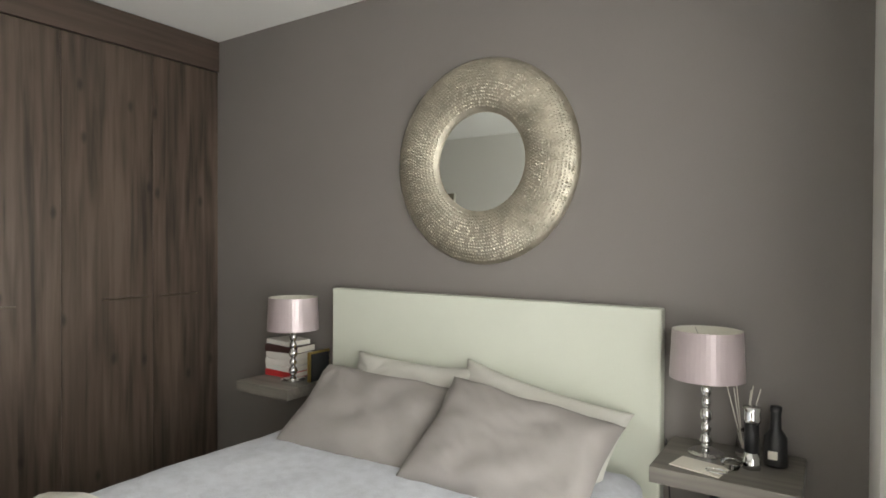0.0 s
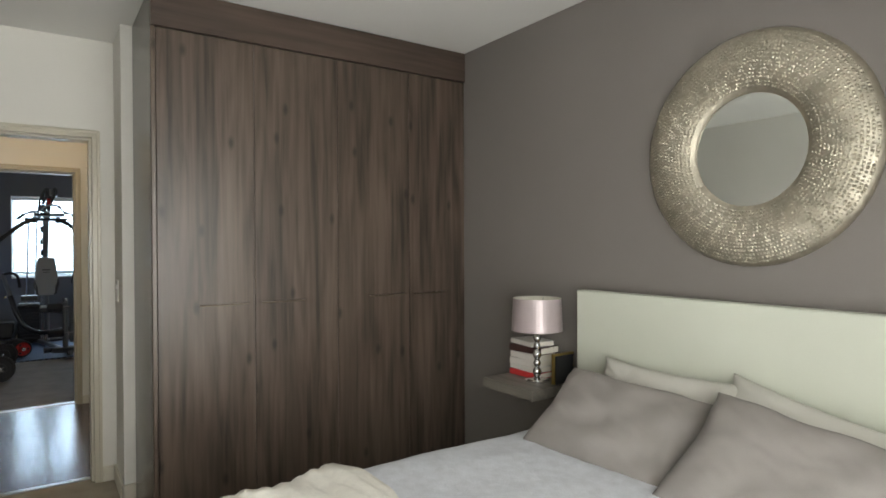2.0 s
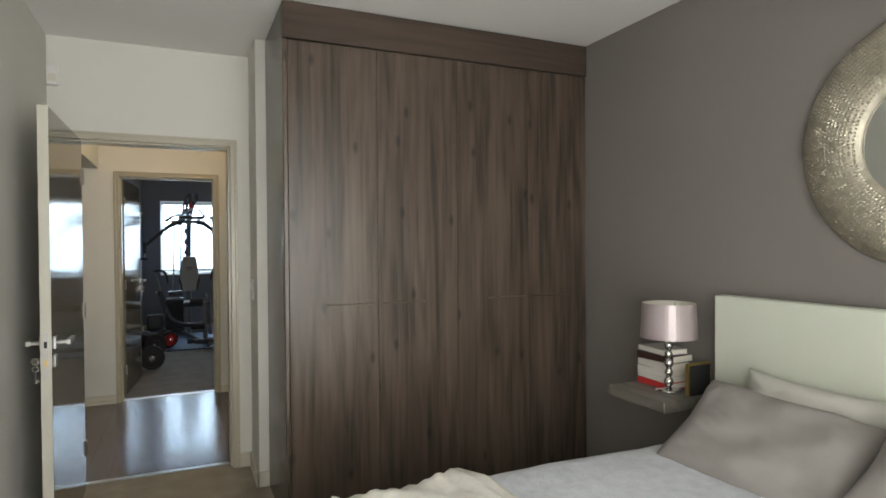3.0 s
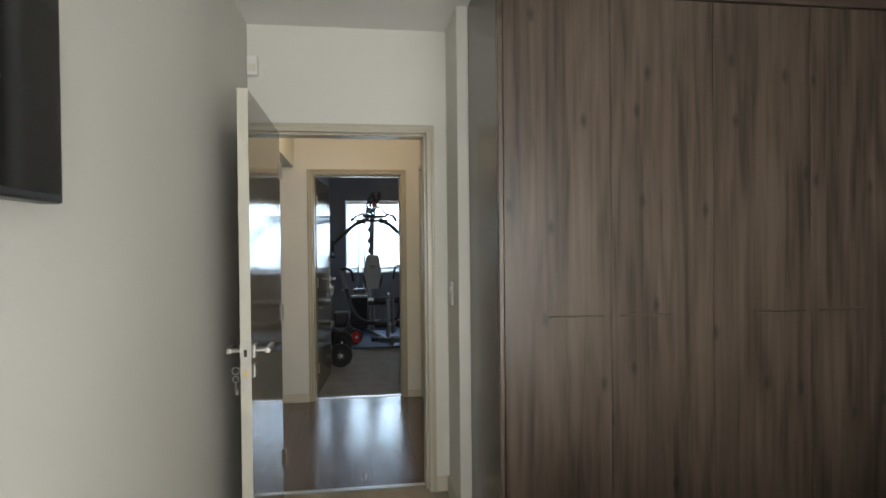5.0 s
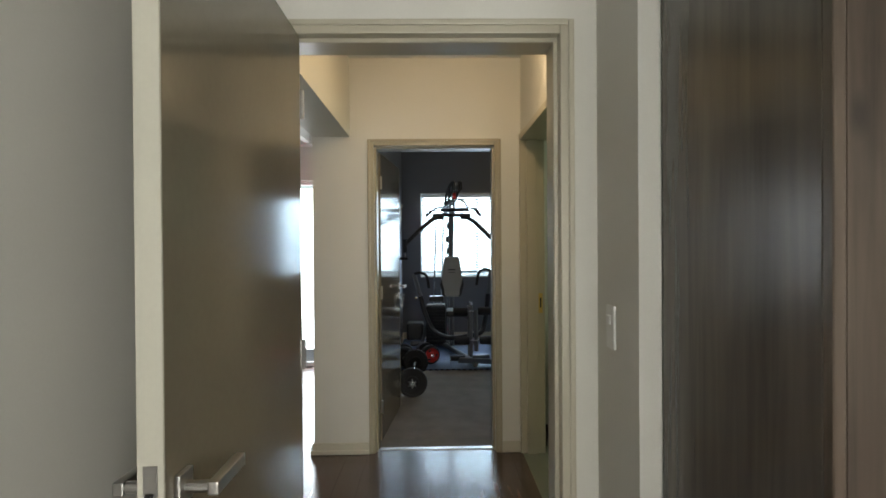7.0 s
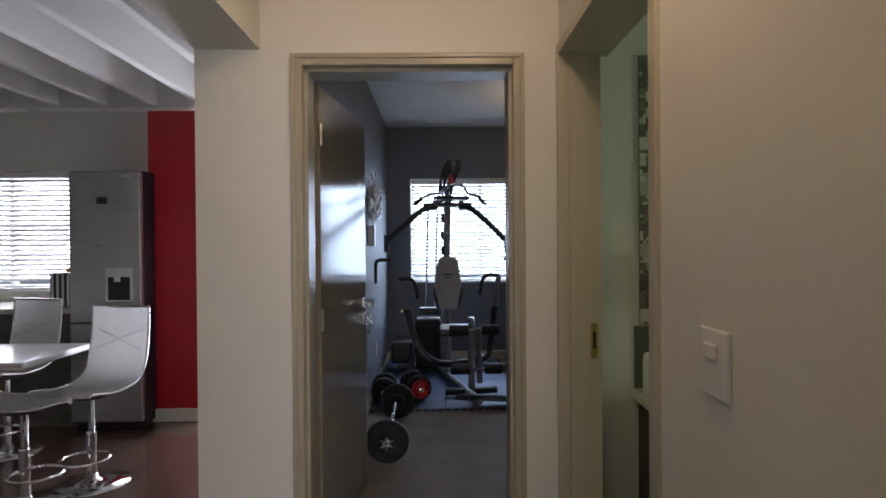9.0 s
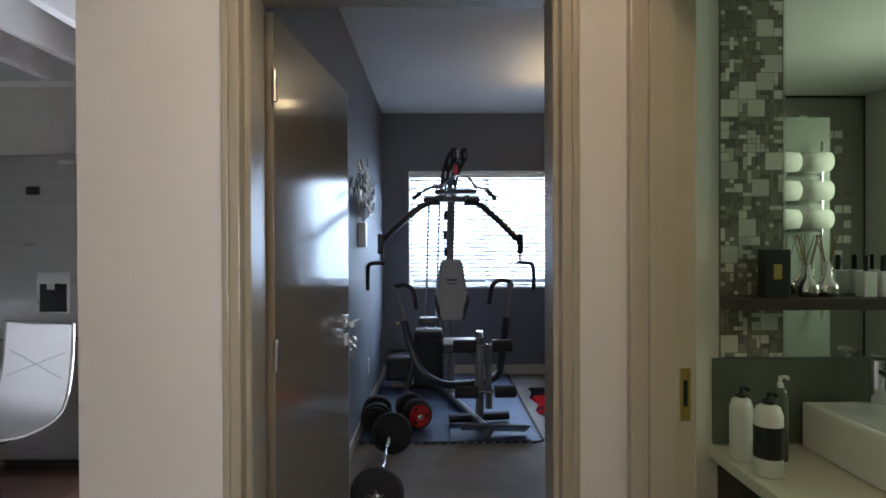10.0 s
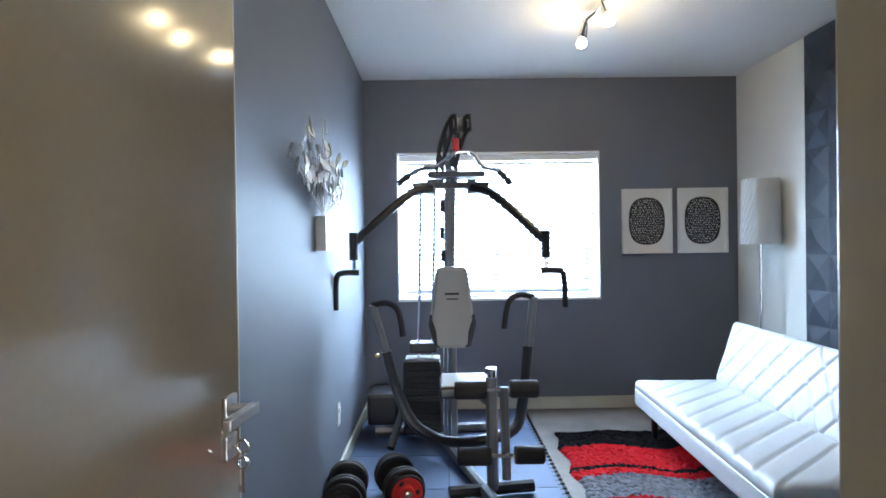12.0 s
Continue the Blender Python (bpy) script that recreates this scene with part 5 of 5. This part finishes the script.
# floor lamp
fl = thing("floor_lamp", "chrome floor lamp with white embossed drum shade", "lamp", m=pose(-10.20, 2.50, 0))
part("base", lathe([(0.13, 0), (0.13, 0.012), (0.02, 0.024)], sides=32), CHROME, fl)
part("pole", tube([(0, 0, 0.02), (0, 0, 1.45)], 0.011, 12), CHROME, fl)
bm = bmesh.new()
rings = []
for q in range(19):
    zz = 1.345 + 0.475 * q / 18
    rings.append([bm.verts.new(((0.135 - 0.008 * q / 18 + 0.0035 * math.sin(k * 3.0) * math.sin(q * 2.0)) * math.cos(2 * math.pi * k / 48), (0.135 - 0.008 * q / 18 + 0.0035 * math.sin(k * 3.0) * math.sin(q * 2.0)) * math.sin(2 * math.pi * k / 48), zz)) for k in range(48)])
for a, b in zip(rings, rings[1:]):
    for k in range(48):
        bm.faces.new((a[k], a[(k + 1) % 48], b[(k + 1) % 48], b[k]))
bmesh.ops.solidify(bm, geom=bm.faces[:], thickness=0.003)
part("shade", bm, SHADE_WHITE, fl, "white embossed drum shade")


def picture(y0, y1, z0, z1):
    """A white box frame round a hexagon-like cloud of small dark cells."""
    p = thing("framed_picture", "white framed print of dark pebble cells on white", "picture", "pair of prints on the gym wall")
    x = GX
    part("frame", solid([(x + 0.001, x + 0.030, y0, y0 + 0.022, z0, z1), (x + 0.001, x + 0.030, y1 - 0.022, y1, z0, z1), (x + 0.001, x + 0.030, y0 + 0.022, y1 - 0.022, z0, z0 + 0.022), (x + 0.001, x + 0.030, y0 + 0.022, y1 - 0.022, z1 - 0.022, z1)]), WHITE_GLOSS, p)
    part("backing", box(x + 0.001, x + 0.012, y0 + 0.022, y1 - 0.022, z0 + 0.022, z1 - 0.022), WHITE_GLOSS, p)
    cy, cz = (y0 + y1) / 2, (z0 + z1) / 2
    bm = bmesh.new()
    f = []
    for k in range(48):
        a = 2 * math.pi * k / 48
        r = (math.cos(a) ** 4 / 0.150 ** 4 + math.sin(a) ** 4 / 0.196 ** 4 + 0.5 * (math.cos(a) * math.sin(a)) ** 2 / 0.150 ** 4) ** -0.25
        f.append(bm.verts.new((x + 0.0125, cy + r * math.cos(a), cz + r * math.sin(a))))
    bm.faces.new(f)
    art = part("dark_ground", bm, INK, p)
    bm = bmesh.new()
    rnd = random.Random(7)
    for j in range(-9, 10):
        for i in range(-7, 8):
            yy = (i + 0.5 * (j % 2)) * 0.0205 + rnd.uniform(-0.004, 0.004)
            zz = j * 0.0190 + rnd.uniform(-0.004, 0.004)
            if (yy / 0.138) ** 4 + (zz / 0.182) ** 4 + 0.5 * (yy * zz) ** 2 / 0.140 ** 4 > 1:
                continue
            r = rnd.uniform(0.0034, 0.0056)
            bm.faces.new([bm.verts.new((x + 0.0135, cy + yy + r * math.cos(a + 0.4), cz + zz + r * 1.1 * math.sin(a + 0.4))) for a in [2 * math.pi * k / 6 for k in range(6)]])
    tagged(part("pale_cells", bm, WHITE_GLOSS, art), kind="stuff")


picture(1.662, 2.075, 1.277, 1.812)
picture(2.127, 2.538, 1.277, 1.815)

# metal tree on the wall
tree = thing("metal_tree_wall_art", "silver metal tree wall art with leaf-shaped pieces", "wall art")
Y0 = GY0 + 0.035
part("block", box(-8.93, -8.83, GY0 + 0.001, GY0 + 0.055, 1.35, 1.525, 0.003), BRUSHED, tree, "grey metal block")
rnd = random.Random(4)
tips = []
for k in range(21):
    a = radians(-100 + 200 * (k % 11) / 10 + rnd.uniform(-8, 8))
    ln = (0.20 if k < 11 else 0.11) + rnd.uniform(-0.02, 0.03)
    ex, ez = -8.78 + ln * math.sin(a) * 3.0, 1.715 + ln * math.cos(a)
    branch = curve_pts([(-8.88, Y0, 1.525), (-8.88 + (ex + 8.88) * 0.55, Y0 + 0.015, 1.57 + (ez - 1.57) * 0.35), (ex, Y0 + rnd.uniform(0, 0.045), ez)], 6)
    part("branch", add_tube(bmesh.new(), branch, 0.003, 5), SILVER_LEAF, tree)
    tips += [branch[6], branch[8], branch[10], branch[-1]]
bm = bmesh.new()
pts = [(0, 0, -0.036), (0.017, 0, -0.012), (0.019, 0, 0.010), (0, 0, 0.036), (-0.019, 0, 0.010), (-0.017, 0, -0.012)]
lo = [bm.verts.new((p[0], -0.001, p[2])) for p in pts]
hi = [bm.verts.new((p[0], 0.001 + 0.004 * (abs(p[0]) < 0.001), p[2])) for p in pts]
bm.faces.new(lo)
bm.faces.new(hi[::-1])
for k in range(6):
    bm.faces.new((lo[k], hi[k], hi[(k + 1) % 6], lo[(k + 1) % 6]))
leaf = part("leaf", bm, SILVER_LEAF, tree)
leaf.matrix_local = Matrix.Translation(tips[0])
for t in tips[1:]:
    share("leaf", leaf.data, tree, Matrix.Translation(t) @ pose(0, rnd.uniform(0, 0.02), 0, rnd.uniform(-15, 15), rnd.uniform(-50, 50), rnd.uniform(-30, 30)))

# spot fitting on the gym ceiling
sp = thing("ceiling_spotlight", "chrome three-bulb ceiling spot bar with warm bulbs", "lamp")
part("rose", lathe([(0.045, 0.0), (0.05, 0.02), (0.05, 0.03)], (-9.05, 1.02, H2 - 0.031), 24), CHROME, sp)
part("bar", tube(curve_pts([(-8.75, 0.965, H2 - 0.055), (-8.95, 1.005, H2 - 0.060), (-9.15, 1.06, H2 - 0.060), (-9.40, 1.02, H2 - 0.055)], 5), 0.010, 10), CHROME, sp)
for x, y, dx, dy in ((-8.80, 0.975, 0.02, 0.03), (-9.10, 1.045, 0.03, 0.02), (-9.36, 1.025, -0.04, -0.01)):
    e = Vector((x, y, H2 - 0.06))
    d = Vector((dx, dy, -0.085))
    head = part("spot_head", tube([e, e + d * 0.5, e + d], [0.012, 0.022, 0.026], 14), CHROME, sp)
    q = e + d * 1.35
    part("bulb", lathe([(0.014, 0.03), (0.024, 0.018), (0.032, -0.004), (0.026, -0.024), (0.006, -0.034)], q, 16), BULB, head, "lit warm bulb", smooth=True).visible_shadow = False
    bulb_light("gym_bulb", q, 1.4, (1.0, 0.76, 0.42), 0.03)

# relief wall panels on the gym's north wall
pan = thing("wall_relief_panel", "dark blue wall panel of faceted relief tiles", "wall panel", kind="structure")
part("board", box(-9.86, -8.20, GY1 - 0.012, GY1 - 0.001, 0.095, H2 - 0.003), DARK_PANEL, pan)
bm = bmesh.new()
s = 0.115
vs = [bm.verts.new(p) for p in ((-s, 0, -s), (s, 0, -s), (s, 0, s), (-s, 0, s))]
tip = bm.verts.new((0.03, -0.018, 0.02))
for k in range(4):
    bm.faces.new((vs[k], vs[(k + 1) % 4], tip))
tile = None
for i in range(7):
    for j in range(11):
        m = pose(-9.735 + 0.234 * i, GY1 - 0.0125, 0.22 + 0.234 * j, 0, 90 * ((i * 3 + j) % 4), 0)
        if tile is None:
            tile = part("relief_tile", bm, DARK_PANEL, pan)
            tile.matrix_local = m
        else:
            share("relief_tile", tile.data, pan, m)

# ---- kitchen ----
fr = thing("fridge", "brushed steel fridge freezer with water dispenser", "fridge")
FX, F0, F1, FT = -8.20, -2.60, -2.075, 1.925
part("body", box(-8.84, FX - 0.05, F0, F1, 0.03, FT, 0.006), BLACK, fr)
d = part("upper_door", box(FX - 0.048, FX, F0, F1, 0.80, FT - 0.008, 0.012, 3), BRUSHED, fr)
part("lower_door", box(FX - 0.048, FX, F0, F1, 0.06, 0.79, 0.012, 3), BRUSHED, fr)
part("dispenser_panel", box(FX, FX + 0.004, -2.335, -2.135, 0.955, 1.205, 0.002), CHROME, d)
part("dispenser_recess", box(FX + 0.0042, FX + 0.006, -2.315, -2.155, 0.965, 1.135), BLACK, d, "dark dispenser recess")
part("dispenser_spout", box(FX + 0.0062, FX + 0.03, -2.26, -2.21, 1.10, 1.14, 0.004), CHROME, d)
part("magnet", box(FX, FX + 0.004, -2.395, -2.315, 1.675, 1.725, 0.001), BOOK_DARK, d, "dark red magnet")
part("badge", box(FX, FX + 0.003, -2.20, -2.10, 1.865, 1.885), CHROME, d)
part("foot", box(-8.80, FX - 0.06, F0 + 0.02, F1 - 0.02, 0, 0.03), BLACK, fr)
ct = thing("kitchen_counter", "grey kitchen counter under the window", "counter")
part("cabinet", box(-8.84, -8.30, -4.6, F0 - 0.02, 0.0, 0.86), SHELF, ct)
part("worktop", box(-8.845, -8.26, -4.6, F0 - 0.015, 0.86, 0.90, 0.004), QUARTZ, ct)
urn = thing("striped_canister", "black and white striped canister on the counter", "canister")
part("body", box(-8.55, -8.38, -2.86, -2.66, 0.901, 1.16, 0.004), BLACK, urn)
for k in range(5):
    part("stripe", box(-8.3795, -8.377, -2.85 + 0.04 * k, -2.832 + 0.04 * k, 0.905, 1.155), SLAT, urn)
jar = thing("kettle_jar", "dark red jar with brass lid", "jar")
part("body", lathe([(0.05, 0), (0.075, 0.05), (0.08, 0.12), (0.05, 0.18)], (-8.62, -2.80, 0.901), 20), BOOK_RED, jar, smooth=True)
part("neck", lathe([(0.045, 0.181), (0.06, 0.24), (0.08, 0.27)], (-8.62, -2.80, 0.901), 20), BRASS, jar, smooth=True)
part("lid", lathe([(0.08, 0.271), (0.06, 0.295), (0.012, 0.32)], (-8.62, -2.80, 0.901), 20), BRASS, jar, smooth=True)

for k in range(11):
    y = -1.00 - 0.40 * k
    r = thing("rafter", "white painted timber ceiling rafter", "rafter", "kitchen rafters", kind="structure")
    part("beam", box(-8.70, -4.10, y - 0.03, y + 0.03, 2.52, 3.05, 0.004, 1), CEILING, r)

tb = thing("dining_table", "white lacquered table with slim chrome legs", "table")
part("tabletop", box(-7.62, -6.98, -3.5, -2.10, 0.705, 0.745, 0.012, 2), TABLE_WHITE, tb)
for x in (-7.5, -7.1):
    for y in (-3.35, -2.75):
        part("leg", tube([(x, y, 0), (x, y, 0.715)], 0.025, 12), CHROME, tb)


def stool(m, label):
    st = thing("bar_stool", label, "bar stool", "white bar stools", m=m)
    part("base", lathe([(0.20, 0), (0.20, 0.006), (0.10, 0.018), (0.035, 0.035), (0.03, 0.06)], sides=40), CHROME, st, "round chrome base", smooth=True)
    part("column", tube([(0, 0, 0.05), (0, 0, 0.30)], 0.028, 16), CHROME, st)
    part("piston", tube([(0, 0, 0.29), (0, 0, 0.50)], 0.019, 14), CHROME, st)
    part("footrest", tube([(0.05 + 0.125 * math.cos(a), 0.125 * math.sin(a), 0.16) for a in [2 * math.pi * k / 32 for k in range(33)]], 0.009, 8), CHROME, st)
    part("lever", tube([(0, 0, 0.49), (0.02, -0.14, 0.475), (0.02, -0.20, 0.45)], 0.006, 8), CHROME, st)
    bm = bmesh.new()
    prof = curve_pts([(0.22, 0, 0.545), (0.19, 0, 0.557), (0.04, 0, 0.535), (-0.10, 0, 0.553), (-0.175, 0, 0.61), (-0.205, 0, 0.70), (-0.225, 0, 0.83), (-0.235, 0, 0.985)], 5)
    grid = []
    for p in prof:
        grid.append([bm.verts.new((p.x, 0.20 * w * (1.0 - 0.06 * max(0, p.z - 0.7)), p.z + 0.012 * w * w)) for w in [-1 + 2 * i / 10 for i in range(11)]])
    for a, b in zip(grid, grid[1:]):
        for i in range(10):
            bm.faces.new((a[i], a[i + 1], b[i + 1], b[i]))
    bmesh.ops.solidify(bm, geom=bm.faces[:], thickness=0.035)
    sh = part("seat", bm, STOOL_WHITE, st, "white curved leatherette seat shell", smooth=False)
    for s in (-1, 1):
        part("edge_trim", tube([(p.x, s * 0.203 * (1.0 - 0.06 * max(0, p.z - 0.7)), p.z + 0.010) for p in prof], 0.007, 8), CHROME, sh, "chrome edge trim")
    p = prof[-1]
    part("top_trim", tube([(p.x, -0.20, p.z + 0.012), (p.x, 0.20, p.z + 0.012)], 0.007, 8), CHROME, sh)
    part("mount", lathe([(0.03, 0.485), (0.09, 0.50), (0.09, 0.515)], sides=20), BLACK, st)
    for k in (-1, 1):
        part("stitch", tube([(-0.205, -0.16 * k, 0.74), (-0.224, 0.16 * k, 0.86)], 0.002, 5), SEAM_AND_HOLLOW, sh)
    return st


stool(pose(-7.22, -1.88, 0, 0, 0, -14), "white bar stool with chrome base beside the table")
stool(pose(-6.93, -2.06, 0, 0, 0, 118), "white bar stool with chrome base pushed to the table")
stool(pose(-7.75, -2.74, 0, 0, 0, -14), "white bar stool behind the table")

# ---- bathroom ----
BXW = -6.65
ms = thing("mosaic_strip", "glass mosaic strip of pale and olive squares", "mosaic", kind="structure")
part("grout_bed", box(BXW, BXW + 0.008, 1.085, 1.305, 0.965, 2.26), GROUT, ms)


def mosaic(parent, u0, u1, z0, z1, at, seed):
    rnd = random.Random(seed)
    g = 0.0155
    nu, nz = int((u1 - u0) / g), int((z1 - z0) / g)
    used = set()
    data = {}
    for j in range(nz):
        for i in range(nu):
            if (i, j) in used:
                continue
            opts = [(4, 4, 0.12), (2, 2, 0.30), (1, 3, 0.12), (3, 1, 0.12), (2, 1, 0.14), (1, 1, 1.0)]
            for w, h, pr in opts:
                if i + w <= nu and j + h <= nz and rnd.random() < pr and not any((i + a, j + b) in used for a in range(w) for b in range(h)):
                    break
            else:
                w = h = 1
            used |= {(i + a, j + b) for a in range(w) for b in range(h)}
            pale = rnd.random() < (0.85 if w == 4 else 0.30)
            key = (w, h, pale)
            m = at(u0 + (i + w / 2) * g, z0 + (j + h / 2) * g)
            if key not in data:
                t = part("tile", box(0, 0.005, -w * g / 2 + 0.0009, w * g / 2 - 0.0009, -h * g / 2 + 0.0009, h * g / 2 - 0.0009), TILE_A if pale else TILE_B, parent)
                t.matrix_local = m
                data[key] = t.data
            else:
                share("tile", data[key], parent, m)


mosaic(ms, 1.0865, 1.305, 1.265, 2.26, lambda u, z: pose(BXW + 0.0075, u, z), 3)
mosaic(ms, 1.0865, 1.305, 0.967, 1.14, lambda u, z: pose(BXW + 0.0075, u, z), 5)
mosaic(ms, 1.0865, 1.305, 1.185, 1.265, lambda u, z: pose(BXW + 0.0075, u, z), 6)
bmr = thing("bathroom_mirror", "wide frameless bathroom mirror above the vanity", "mirror")
part("mirror_glass", box(BXW + 0.001, BXW + 0.009, 1.307, 2.9, 0.965, 2.45, 0.0015, 1), MIRROR, bmr)
part("bevel_strip", box(BXW + 0.0092, BXW + 0.011, 1.307, 1.316, 0.965, 2.45), CHROME, bmr)
structure("trim_splashback", [(BXW, BXW + 0.007, 1.06, 2.9, 0.66, 0.962)], GREEN_GLASS, "dark green-grey glass splashback", "splashback")
sf = thing("bathroom_shelf", "dark wooden shelf across the bathroom mirror", "shelf")
part("board", box(BXW + 0.0115, BXW + 0.13, 1.085, 2.9, 1.143, 1.183, 0.003), VANITY_WOOD, sf)
va = thing("vanity_unit", "dark wooden vanity with cream stone top", "vanity")
part("cabinet", box(BXW + 0.001, BXW + 0.47, 1.08, 2.80, 0.12, 0.615), VANITY_WOOD, va)
part("worktop", box(BXW + 0.001, BXW + 0.50, 1.045, 2.85, 0.615, 0.655, 0.004), QUARTZ, va)
sk = thing("basin", "square white ceramic counter basin", "basin")
bm = box(BXW + 0.03, BXW + 0.46, 1.36, 1.96, 0.656, 0.815, 0.010, 2)
part("bowl", bm, CERAMIC, sk)
# the bowl is solid; this grey sheet paints the shade of its inside
part("hollow_shade", box(BXW + 0.10, BXW + 0.43, 1.39, 1.93, 0.8152, 0.8165, 0.0), SEAM_AND_HOLLOW, sk)
tp = thing("basin_tap", "chrome mixer tap on the basin", "tap")
part("body", tube([(BXW + 0.065, 1.60, 0.816), (BXW + 0.065, 1.60, 0.965)], 0.024, 14), CHROME, tp)
part("spout", tube([(BXW + 0.065, 1.60, 0.935), (BXW + 0.23, 1.62, 0.885)], 0.016, 12), CHROME, tp)
part("lever", box(BXW + 0.045, BXW + 0.14, 1.588, 1.612, 0.968, 0.983, 0.003, 1), CHROME, tp)


def pump_bottle(x, y, r, h, material, label, band=None):
    b = thing("pump_bottle", label, "bottle", "pump bottles on the vanity", m=pose(x, y, 0.656))
    part("body", lathe([(r * 0.95, 0), (r, 0.006), (r, h * 0.72), (r * 0.8, h * 0.82), (r * 0.35, h * 0.86)], sides=20), material, b, smooth=True)
    part("pump", tube([(0, 0, h * 0.86), (0, 0, h * 0.97), (0.035, 0.0, h), (0.045, 0, h * 0.985)], 0.006, 8), WHITE_GLOSS if material is not WHITE_GLOSS else BLACK, b)
    part("collar", lathe([(r * 0.45, h * 0.84), (r * 0.42, h * 0.90)], sides=14), BLACK if material is WHITE_GLOSS else WHITE_GLOSS, b)
    if band:
        part("label", lathe([(r + 0.001, h * 0.22), (r + 0.001, h * 0.60)], sides=20), band, b)


pump_bottle(BXW + 0.14, 1.092, 0.036, 0.240, WHITE_GLOSS, "white pump bottle with a black collar")
pump_bottle(BXW + 0.27, 1.108, 0.042, 0.255, WHITE_GLOSS, "white pump bottle in a black holder", BLACK)
pump_bottle(BXW + 0.15, 1.215, 0.024, 0.28, GREEN_GLASS, "slim blue-green pump bottle")
bx = thing("perfume_box", "black box with a gold emblem on the shelf", "box")
part("carton", box(BXW + 0.05, BXW + 0.10, 1.195, 1.280, 1.1835, 1.345, 0.002), BLACK, bx)
part("emblem", box(BXW + 0.1002, BXW + 0.1012, 1.222, 1.250, 1.245, 1.295), BRASS, bx)
for y, h in ((1.355, 0.11), (1.42, 0.12)):
    g = thing("reed_diffuser", "round silver glass diffuser on the shelf", "diffuser", "diffusers on the shelf", m=pose(BXW + 0.075, y, 1.1835))
    part("bottle", lathe([(0.03, 0), (0.038, 0.02), (0.034, 0.045), (0.014, 0.065), (0.012, h)], sides=20), CHROME, g, smooth=True)
    bm = bmesh.new()
    for k in range(4):
        add_tube(bm, [(0, 0, h * 0.7), (0.02 * math.cos(k * 1.7), 0.045 * math.sin(k * 1.7 + 0.4), 0.21)], 0.0017, 5)
    part("reeds", bm, AMBER, g)
for k in range(4):
    g = thing("small_bottle", "small white bottle with dark cap on the shelf", "bottle", "small bottles on the shelf", m=pose(BXW + 0.08, 1.55 + 0.06 * k, 1.1835))
    part("body", box(-0.022, 0.022, -0.022, 0.022, 0, 0.085, 0.004), WHITE_GLOSS, g)
    part("cap", lathe([(0.010, 0.086), (0.009, 0.14)], sides=12), BLACK, g)

# opposite side, seen in the mirror
mo = thing("mosaic_panel", "mosaic panel of pale and olive squares on the bathroom wall", "mosaic", kind="structure")
part("grout_bed", box(-4.185, -4.1755, 1.2, 3.38, 0.4, 2.48), GROUT, mo)
rnd = random.Random(9)
big = part("tile", box(-0.005, 0, -0.029, 0.029, -0.029, 0.029), TILE_A, mo)
big.matrix_local = pose(-4.1852, 1.6, 1.5)
small = part("tile", box(-0.004, 0, -0.016, 0.016, -0.016, 0.016), TILE_B, mo)
small.matrix_local = pose(-4.1852, 1.7, 1.5)
for i in range(30):
    for j in range(12):
        y, zz = 1.28 + 0.068 * i, 1.05 + 0.115 * j
        q = rnd.random()
        if q < 0.22:
            share("tile", big.data, mo, pose(-4.1852, y, zz))
        elif q < 0.75:
            share("tile", small.data, mo, pose(-4.1852, y + rnd.uniform(-0.01, 0.01), zz + rnd.uniform(-0.03, 0.03)))
structure("trim_shower_panel", [(-5.08, -4.98, 1.98, 2.52, 0.0, 2.14)], PANEL, "pale upright panel beside the towels", "panel")
tr = thing("towel_rack", "chrome towel ladder on the pale panel", "towel rack")
for y in (2.07, 2.43):
    part("rail", tube([(-5.14, y, 0.9), (-5.14, y, 1.98)], 0.009, 10), CHROME, tr)
    part("fixing", tube([(-5.14, y, 1.9), (-5.08, y, 1.9)], 0.007, 8), CHROME, tr)
for zz in (1.44, 1.61, 1.78):
    part("rung", tube([(-5.14, 2.07, zz), (-5.14, 2.43, zz)], 0.007, 8), CHROME, tr)
    for yy, nm in ((2.155, 0), (2.345, 1)):
        tw = part("rolled_towel", lathe([(0.02, -0.088), (0.058, -0.082), (0.062, 0.0), (0.058, 0.082), (0.02, 0.088)], (0, 0, 0), 20, pose(-5.205, yy, zz + 0.068, 90, 0, 0)), TOWEL, None, smooth=True)
        tagged(tw, "rolled white towel on the chrome towel ladder", "towel", "rolled towels")

# ---- laminate planks, nearest stretch as single boards ----
deck = thing("floor_planks", "dark brown laminate plank floor, softly glossy", "floor", kind="structure")
PW, PL = 0.135, 1.25
plank = None
rest = bmesh.new()
y = -5.98
row = 0
while y < YC - 0.01:
    w = min(PW, YC + 0.001 - y)
    x = -8.84 - PL * ((row * 0.37) % 1.0)
    while x < XD - 0.1:
        a, b = max(x, -8.84), min(x + PL, XD - 0.098)
        if y < -0.80:
            b = min(b, -4.1)
        blocked = y + w > -0.80 and a < XG - 0.08
        if blocked:
            a = max(a, XG - 0.08)
        if b - a > 0.03:
            if y > -2.9:
                part("plank", box(a + 0.0007, b - 0.0007, y + 0.0007, y + w - 0.0007, -0.012, 0.0, 0.0), LAMINATE, deck)
            else:
                add_box(rest, a + 0.0007, b - 0.0007, y + 0.0007, y + w - 0.0007, -0.012, 0.0)
        x += PL
    y += PW
    row += 1
tagged(part("planks", rest, LAMINATE, deck), kind="stuff")
